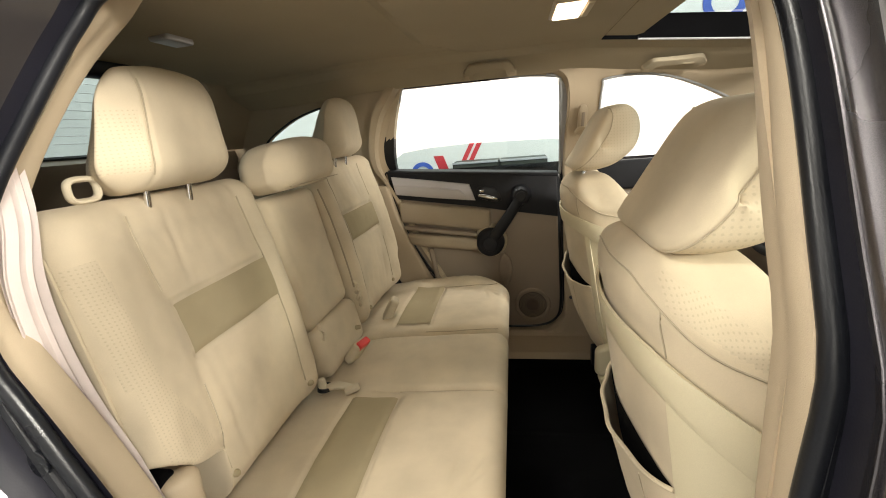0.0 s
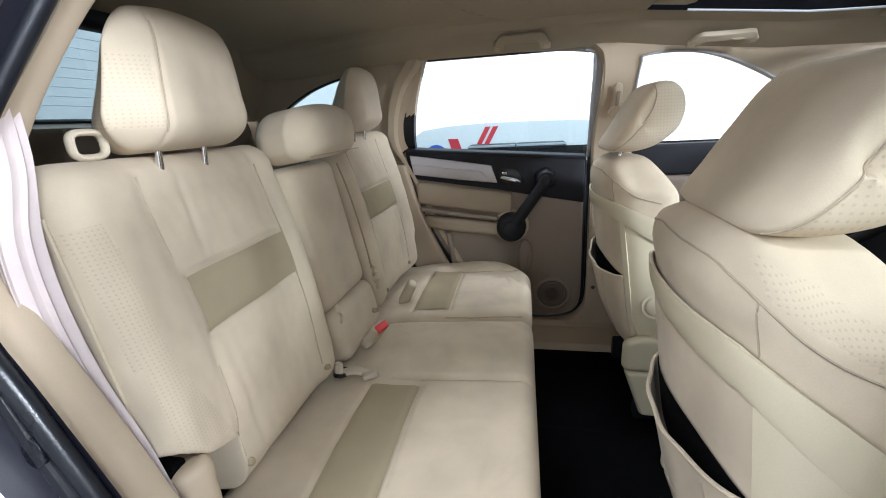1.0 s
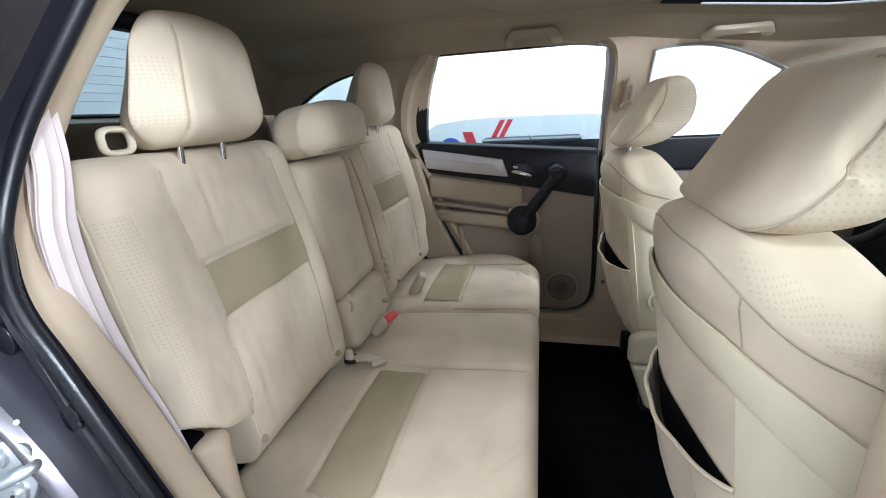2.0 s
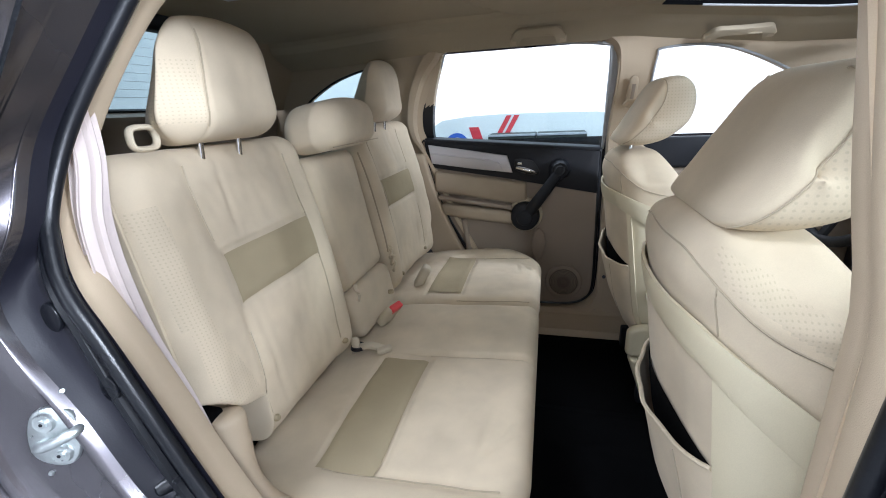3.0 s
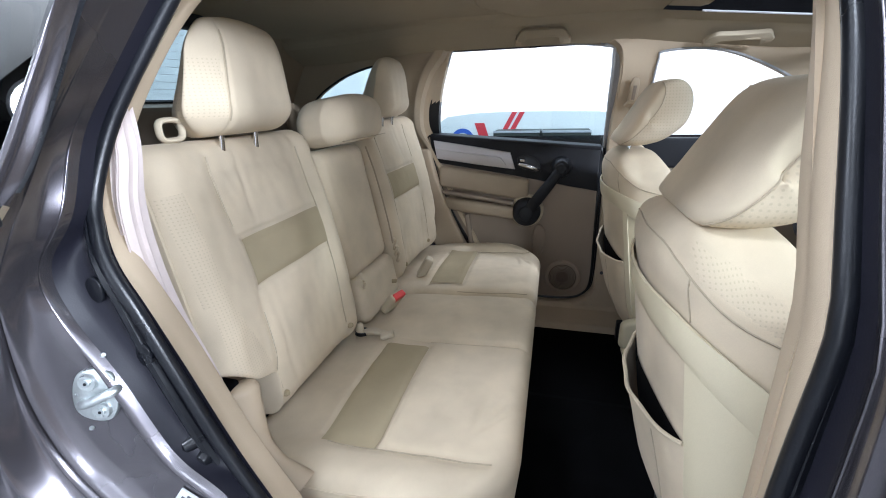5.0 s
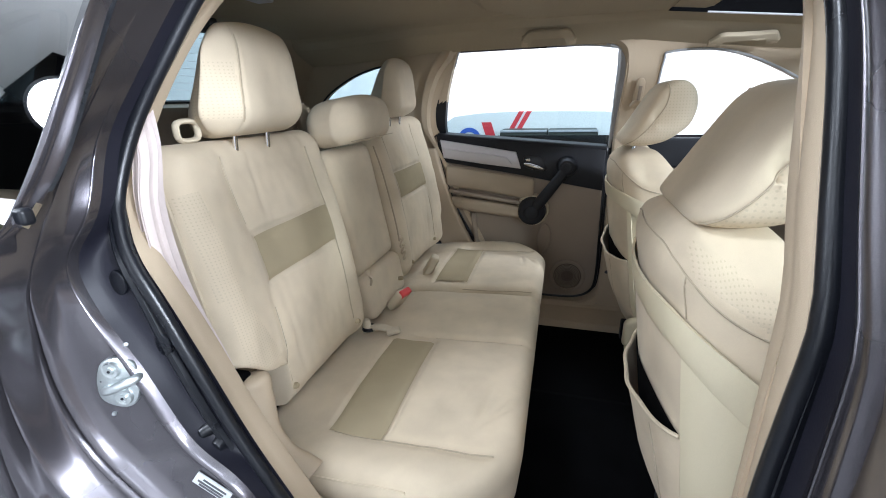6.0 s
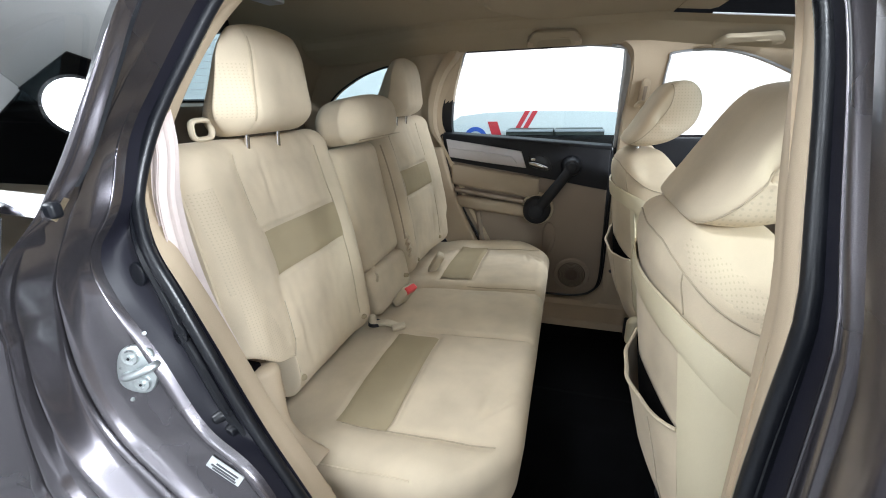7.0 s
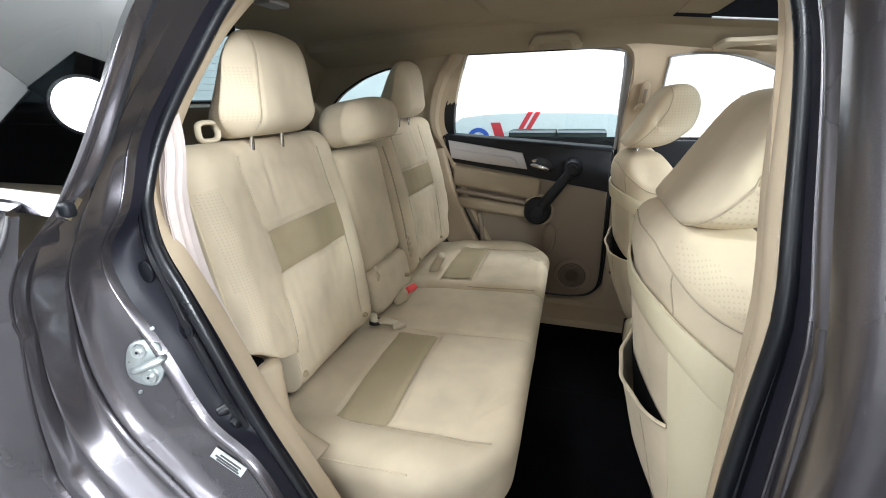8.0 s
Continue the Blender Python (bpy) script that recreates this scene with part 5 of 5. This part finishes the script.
webbing([(-0.775, -0.655, 1.24), (-0.755, -0.672, 1.16), (-0.762, -0.682, 1.08), (-0.760, -0.684, 1.0), (-0.744, -0.684, 0.91), (-0.712, -0.684, 0.82), (-0.69, -0.688, 0.76), (-0.67, -0.69, 0.70)], 0.020, belt, (0.25, 0.97, 0.0))
webbing([(-0.762, -0.664, 1.22), (-0.742, -0.682, 1.15), (-0.750, -0.694, 1.08), (-0.749, -0.696, 1.0), (-0.734, -0.694, 0.91), (-0.704, -0.692, 0.82), (-0.684, -0.692, 0.76), (-0.665, -0.693, 0.70)], 0.013, belt, (0.25, 0.97, 0.0))
for s in (-1, 1):
    guide = thing("belt_guide", -0.82, s * 0.536, 1.146, "rounded beige plastic belt guide ring on the backrest", "belt guide", "belt guides")
    ringp = [(-0.830, s * 0.526 + 0.0225 * (abs(math.cos(a)) ** 0.6) * (1 if math.cos(a) > 0 else -1), 1.166 + 0.0165 * (abs(math.sin(a)) ** 0.6) * (1 if math.sin(a) > 0 else -1)) for a in [2 * math.pi * k / 40 for k in range(40)]]
    part("ring", tube(ringp, 0.0048, 10, True, up=Vector((1, 0, 0)), flat=1.5), PLASTIC, guide)

hinge = thing("hinge_cover", -0.68, -0.63, 0.56, "rounded tan plastic cover over the seat hinge", "hinge cover")
arm = spline([(-0.706, -0.628, 0.750), (-0.703, -0.629, 0.736), (-0.697, -0.632, 0.712), (-0.688, -0.636, 0.672), (-0.672, -0.640, 0.634), (-0.645, -0.645, 0.606), (-0.615, -0.650, 0.588), (-0.590, -0.652, 0.572)], 6)
girth = [0.006, 0.016, 0.022, 0.026, 0.0285, 0.030, 0.031, 0.0312, 0.031, 0.0305, 0.030, 0.029, 0.028] + [0.028 - 0.010 * ease(k, 0, 14) + 0.010 * ease(k, 16, 29) for k in range(len(arm) - 13)]
part("cover", tube(arm, girth, 16, flat=0.9), TRIM, hinge)
# solid near-black block stands in for the shade under the bolster
part("gap", rbox(0.03, 0.018, 0.010, 0.008, (3, 2, 2), lambda x, y, z: (x - 0.735, y - 0.640, z + 0.748)), CARPET_AND_SHADE, hinge, "black block painted as the shade under the bolster")
part("release_rod", tube([(-0.735, -0.668, 0.768), (-0.715, -0.655, 0.757)], 0.0055, 8), CHROME, hinge, "bright steel release rod")
part("rod_sleeve", tube([(-0.752, -0.682, 0.775), (-0.733, -0.667, 0.767)], 0.0075, 8), PLASTIC, hinge)
part("side_bolster_base", box_at(-0.80, -0.55, -0.71, -0.668, 0.30, 0.56, 0.02, (6, 3, 6)), TRIM, None, "tan side lining beside the rear cushion", "trim", "structure")

# ---------- front seats ----------
# half of the backrest's plan outline: how far ahead of the back's middle line, how far out from the seat's middle
FRONT_HALF = [(0, 0), (0.004, 0.06), (0.011, 0.11), (0.023, 0.158), (0.040, 0.186), (0.068, 0.204), (0.105, 0.212), (0.150, 0.214), (0.185, 0.200), (0.196, 0.172), (0.188, 0.145), (0.168, 0.11), (0.158, 0.05), (0.156, 0)]
FRONT_PLAN = spline([(u, v, 0) for u, v in FRONT_HALF] + [(u, -v, 0) for u, v in reversed(FRONT_HALF[1:-1])], 8, True)
PLAN_RUN = [0.0]
for p, q in zip(FRONT_PLAN, FRONT_PLAN[1:] + FRONT_PLAN[:1]):
    PLAN_RUN.append(PLAN_RUN[-1] + (q - p).length)


def plan_at(run):
    """The plan outline's point and outward normal at a distance along it from the back's middle."""
    run = run % PLAN_RUN[-1]
    n = len(FRONT_PLAN)
    i = max(k for k in range(n) if PLAN_RUN[k] <= run)
    a, b = FRONT_PLAN[i], FRONT_PLAN[(i + 1) % n]
    k = (run - PLAN_RUN[i]) / max(PLAN_RUN[i + 1] - PLAN_RUN[i], 1e-9)
    t = (FRONT_PLAN[(i + 2) % n] - FRONT_PLAN[i - 1]).normalized()
    return a + (b - a) * k, Vector((-t.y, t.x, 0))


# the headrest seen from the side, ahead of its rear foot and above its base
REST_SIDE = spline([(0.0, 0.0, 0), (-0.007, 0.012, 0), (0.018, 0.051, 0), (0.049, 0.107, 0), (0.077, 0.155, 0), (0.099, 0.180, 0), (0.128, 0.189, 0), (0.160, 0.184, 0), (0.184, 0.158, 0), (0.192, 0.115, 0), (0.180, 0.068, 0), (0.150, 0.036, 0), (0.110, 0.011, 0), (0.055, -0.002, 0)], 7, True)
REST_MID = Vector((0.092, 0.092, 0))
REST_ANGLE = sorted((math.atan2(p.y - REST_MID.y, p.x - REST_MID.x), (p - REST_MID).length) for p in REST_SIDE)


def rest_reach(angle):
    """How far the headrest's side outline lies from its middle in a direction."""
    t = (angle + math.pi) % (2 * math.pi) - math.pi
    ring = [(REST_ANGLE[-1][0] - 2 * math.pi, REST_ANGLE[-1][1])] + REST_ANGLE + [(REST_ANGLE[0][0] + 2 * math.pi, REST_ANGLE[0][1])]
    for (a, r), (b, q) in zip(ring, ring[1:]):
        if a <= t <= b:
            return r + (q - r) * (t - a) / max(b - a, 1e-9)
    return REST_ANGLE[0][1]


def front_seat(s):
    """s is -1 on the camera's side, +1 on the far side; distances outward are positive."""
    yc, top, foot = s * 0.402, 1.046, 0.44
    seat = thing("front_seat", 0.25, yc, 0.22, "beige velour front seat with plastic back shell and map pocket", "car seat", "front seats")

    def back_x(z):
        return (-0.048 if s < 0 else -0.030) + 0.155 * (0.927 - z) + 0.42 * max(0.0, 0.56 - z) ** 1.3

    def skin(run, z, off=0.0):
        """A point of the backrest's surface: distance outward round it, height, and how far off it."""
        p, n = plan_at(run)
        q = clamp((z - 0.925) / (top - 0.925))
        r = max(1e-4, 1 - q**3.6) ** 0.5
        wide = max(1e-4, 1 - q**5.5) ** 0.5
        low = 1 - 0.05 * ease(0.72 - z, 0.0, 0.3)
        x = 0.098 + (p.x - 0.098 + n.x * off) * r
        y = (p.y * low + n.y * off) * wide
        z -= 0.046 * ease(abs(y), 0.07, 0.20) * ease(x, 0.02, 0.10) * ease(z, 0.90, 1.03)
        puff = 0.0035 * dip(z, 0.965, 0.03) * (1 if p.x < 0.12 else 0)
        return Vector((back_x(z) + x - puff + 0.0012 * noise.noise((y * 22, z * 22, 4 + s)), yc + s * y, z))

    def ahead(run):
        return max(0.0, plan_at(run)[0].x - 0.022)

    def tilt(run):
        return 0.85 if run > 0 else 0.45

    def crease(run):
        return 1.004 - 0.014 * ease(abs(run), 0.08, 0.18) - (0.72 if run > 0 else 0.5) * ahead(run)

    def band_top(run):
        return 0.928 - tilt(run) * ahead(run)

    def band_low(run):
        return band_top(run) - 0.044 - 0.010 * ease(run, -0.1, 0.18) - 0.25 * ahead(run)

    total, count = PLAN_RUN[-1], 168
    heights = [foot + 0.006 * k for k in range(81)]
    heights += [0.925 + (top - 0.925) * math.sin(math.pi / 2 * k / 26) for k in range(1, 27)]
    rows = [[skin(total * j / count, z) for j in range(count)] for z in heights]
    body_geo = sheet(rows, True)
    body_geo[1].append(tuple(range(count)))
    body_geo[1].append(tuple(len(body_geo[0]) - count + k for k in range(count)))

    def pick(c):
        y = (c.y - yc) * s
        near = c.x - back_x(c.z)
        low = 0.99 - 0.72 * max(0.0, near - 0.022)
        return 1 if y > 0.13 and 0.036 < near < 0.14 and low + 0.006 < c.z < low + 0.048 else 0

    part("backrest", body_geo, [VELOUR, PERFO_FINE], seat, pick=pick, sharp=180)
    span = [-0.30 + 0.62 * k / 70 for k in range(71)]
    part("seam", tube([skin(u, crease(u), 0.0006) for u in span], 0.0015, 5), THREAD, seat)
    for u in (0.176, -0.176):
        part("seam", tube([skin(u, crease(u) - (crease(u) - band_top(u)) * k / 8, 0.0006) for k in range(9)], 0.0012, 5), THREAD, seat)

    def shell(a, b, low, high, off, n=(24, 8), deep=0.005):
        rows = []
        for i in range(n[1] + 1):
            rows.append([skin(a + (b - a) * j / n[0], low(a + (b - a) * j / n[0]) + (high(a + (b - a) * j / n[0]) - low(a + (b - a) * j / n[0])) * i / n[1], off - 0.004 * (1 - math.sin(math.pi * clamp(0.02 + 0.96 * i / n[1])) ** 0.3)) for j in range(n[0] + 1)])
        return thick(sheet(rows), -deep)

    part("shell_band", shell(-0.305, 0.325, band_low, band_top, 0.007, (72, 8)), SHELL, seat, "pale yellow plastic band")
    part("shell_side", shell(0.174, 0.325, lambda u: 0.45, lambda u: band_low(u) - 0.0015, 0.006, (24, 24)), SHELL, seat, "pale yellow plastic side")
    part("shell_side", shell(-0.305, -0.205, lambda u: 0.50 + 0.02 * dip(u, -0.25, 0.04), lambda u: band_low(u) - 0.0015, 0.006, (18, 24)), SHELL, seat, "pale yellow plastic side")
    part("shell_rim", shell(-0.205, -0.192, lambda u: 0.46, lambda u: band_low(u) - 0.0015, 0.012, (4, 24)), SHELL, seat, "thin pale yellow plastic rim")
    part("fabric_panel", shell(-0.192, 0.174, lambda u: 0.62, lambda u: band_low(u) - 0.0015, 0.002, (36, 14)), VELOUR, seat, "beige velour panel")

    def gape(u):
        return math.sin(math.pi * clamp((u + 0.190) / 0.364)) ** 0.8

    def lip(u):
        return 0.706 + 0.022 * ease(u, -0.19, 0.174) - 0.020 * gape(u)

    rows = []
    for i in range(15):
        k = i / 14
        rows.append([skin(u, 0.46 + (lip(u) - 0.46) * k, 0.0125 + 0.020 * gape(u) * k**1.4 + 0.002 * math.sin(u * 60) * k) for u in [-0.190 + 0.364 * j / 36 for j in range(37)]])
    part("map_pocket", thick(sheet(rows), 0.003), VELOUR, seat, "sagging beige velour map pocket")
    part("pocket_hem", tube([p + Vector((-0.001, 0, 0)) for p in rows[-1]], 0.0035, 6), VELOUR, seat)
    for u in (-0.10, 0.11):
        line = [skin(u + 0.03 * (1 - k / 14), 0.46 + (lip(u) - 0.46) * k / 14, 0.0135 + 0.020 * gape(u) * (k / 14) ** 1.4) for k in range(14)]
        part("seam", tube(line, 0.0012, 5), THREAD, seat)
    # near-black sheet puts the pocket's inner shade into the colour
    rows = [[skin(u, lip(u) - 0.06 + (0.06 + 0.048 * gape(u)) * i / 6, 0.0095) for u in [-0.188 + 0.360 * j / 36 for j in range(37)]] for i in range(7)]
    part("pocket_shade", sheet(rows), CARPET_AND_SHADE, seat, "black sheet painted as the shade inside the map pocket")

    # headrest leaning forward on two posts
    rx, rz = (-0.010, 1.032) if s < 0 else (-0.006, 1.056)
    half = 0.138

    def rest_at(angle, v, grow=0.0):
        """A headrest point: direction round its side outline, and how far outward (-1 to 1)."""
        f = max(0.0, 1 - abs(v) ** 6.0) ** 0.26
        r = rest_reach(angle) * f + grow
        sag = 1 - f
        return Vector((rx + REST_MID.x + math.cos(angle) * r - 0.020 * sag, yc + s * v * (half - 0.010 * math.sin(angle)), rz + REST_MID.y + math.sin(angle) * r - 0.026 * sag))

    cuts = [math.sin(math.pi / 2 * (-1 + 2 * k / 60)) for k in range(61)]
    rows = [[rest_at(2 * math.pi * j / 90, v) for j in range(90)] for v in cuts]
    # where the perforated side panel begins, from the rear foot up to the crown
    edge_line = [(0.002, 0.006), (0.024, 0.022), (0.050, 0.049), (0.078, 0.084), (0.097, 0.119), (0.104, 0.155), (0.099, 0.188)]

    def edge_x(z):
        for (a, b), (c, d) in zip(edge_line, edge_line[1:]):
            if b <= z <= d:
                return a + (c - a) * (z - b) / (d - b)
        return edge_line[0][0] if z < 0 else edge_line[-1][0]

    def hpick(c):
        v = abs(c.y - yc) / half
        return 1 if v > 0.42 and c.x - rx > edge_x(c.z - rz) + 0.002 else 0

    rest = part("headrest", sheet(rows, True), [VELOUR, PERFO_SIDE], seat, "beige velour headrest with perforated sides", pick=hpick, sharp=180)
    for q in (-1, 1):
        line = []
        for p in spline([(a, b, 0) for a, b in edge_line], 8):
            g = 0.7
            for _ in range(30):
                d = Vector((p.x + 0.020 * (1 - g), p.y + 0.026 * (1 - g), 0)) - REST_MID
                angle = math.atan2(d.y, d.x)
                g = 0.5 * g + 0.5 * clamp(d.length / rest_reach(angle), 0.05, 0.97)
            v = (1 - g ** (1 / 0.26)) ** (1 / 6.0)
            line.append(rest_at(angle, q * v, 0.0003) + Vector((0, s * q * 0.0006, 0)))
        part("seam", tube(line, 0.0014, 5), THREAD, rest)
    for d in (-0.058, 0.058):
        part("post_sleeve", lathe([(0.004, 0.006), (0.018, 0.006), (0.022, 0.001), (0.022, -0.035)], Matrix.Translation((rx + 0.028, yc + d, 1.026)) @ pose(0, 0, 0, 0, -8, 0), 20), SHELL, rest)
        part("post", tube([(rx + 0.025, yc + d, 1.0), (rx + 0.045, yc + d, rz + 0.02)], 0.006, 10), CHROME, rest, "chrome post")
    part("cushion", box_at(0.12, 0.60, yc - 0.23, yc + 0.23, 0.44, 0.60, 0.05, (10, 10, 4)), VELOUR, seat)
    # hinge and side covers on the inner side
    yi = yc - s * 0.205
    part("side_cover", box_at(0.045, 0.17, yi - 0.018, yi + 0.018, 0.405, 0.498, 0.016, (8, 3, 6), lambda x, y, z: (x, y - s * 0.006 * math.sin(math.pi * clamp((x - 0.045) / 0.125)), z + 0.022 * math.sin(math.pi * clamp((x - 0.045) / 0.125)) * ease(z, 0.44, 0.49))), SHELL, seat, "pale yellow plastic hinge cover")
    part("lower_cover", box_at(0.052, 0.20, yi - 0.024, yi + 0.020, 0.245, 0.402, 0.014, (6, 3, 6), lambda x, y, z: (x + 0.36 * (0.402 - z), y, z)), SHELL, seat, "pale yellow plastic side cover")
    part("recliner_cap", lathe([(0, 0.010), (0.026, 0.010), (0.030, 0.007), (0.032, 0.003), (0.040, 0.004), (0.042, -0.02)], Matrix.Translation((0.125, yi - s * 0.006, 0.62)) @ pose(0, 0, 0, 90 if s > 0 else -90, 0, 0), 32), SHELL, seat)
    part("base", box_at(0.16, 0.56, yc - 0.18, yc + 0.18, 0.30, 0.45, 0.02), BLACK, seat, "black seat base")
    for d in (-0.17, 0.17):
        part("rail", box_at(0.10, 0.62, yc + d - 0.02, yc + d + 0.02, 0.205, 0.30, 0.008), BLACK, seat, "black steel rail")
    return seat


front_seat(-1)
front_seat(1)

# ---------- dashboard and wheel, seen past the front seat ----------
dash = thing("dashboard", 1.0, 0, 0.6, "black moulded dashboard with a grained top pad", "dashboard")
part("top_pad", box_at(0.82, 1.2, -0.70, 0.70, 0.86, 0.99, 0.05, (6, 16, 4), lambda x, y, z: (x, y, z + 0.03 * dip(y, 0.38, 0.18))), BLACK, dash)
part("lower_half", box_at(0.86, 1.2, -0.70, 0.70, 0.55, 0.87, 0.03, (4, 12, 4)), BLACK, dash)
part("centre_stack", box_at(0.78, 0.9, -0.14, 0.14, 0.5, 0.93, 0.03, (4, 6, 6)), BLACK, dash)
sw = thing("steering_wheel", 0.66, 0.36, 0.80, "black steering wheel with a padded hub", "steering wheel")
wm = pose(0.66, 0.36, 0.93) @ pose(0, 0, 0, 0, -66, 0)
part("rim", xf(tube([(0.185 * math.cos(a * math.pi / 28), 0.185 * math.sin(a * math.pi / 28), 0) for a in range(56)], 0.016, 12, True), wm), BLACK, sw)
part("hub", xf(rbox(0.075, 0.085, 0.035, 0.028, (6, 6, 3)), wm), BLACK, sw)
part("badge", xf(lathe([(0, 0.0385), (0.018, 0.0385), (0.02, 0.035)], Matrix.Identity(4), 24), wm), CHROME, sw)
for a in (80, 180, 280):
    part("spoke", xf(tube([(0.06 * math.cos(radians(a)), 0.06 * math.sin(radians(a)), 0), (0.18 * math.cos(radians(a)), 0.18 * math.sin(radians(a)), 0)], 0.016, 8, flat=0.6), wm), BLACK, sw)
part("column", tube([(0.68, 0.36, 0.92), (0.9, 0.36, 0.82)], 0.045, 14), BLACK, sw)
visor = thing("sun_visor", 0.75, 0.3, 1.36, "tan sun visor folded against the headliner", "sun visor")
part("panel", xf(rbox(0.085, 0.19, 0.009, 0.008, (4, 8, 1)), pose(0.78, 0.30, 1.372) @ pose(0, 0, 0, 0, 12, 0)), LINER, visor)
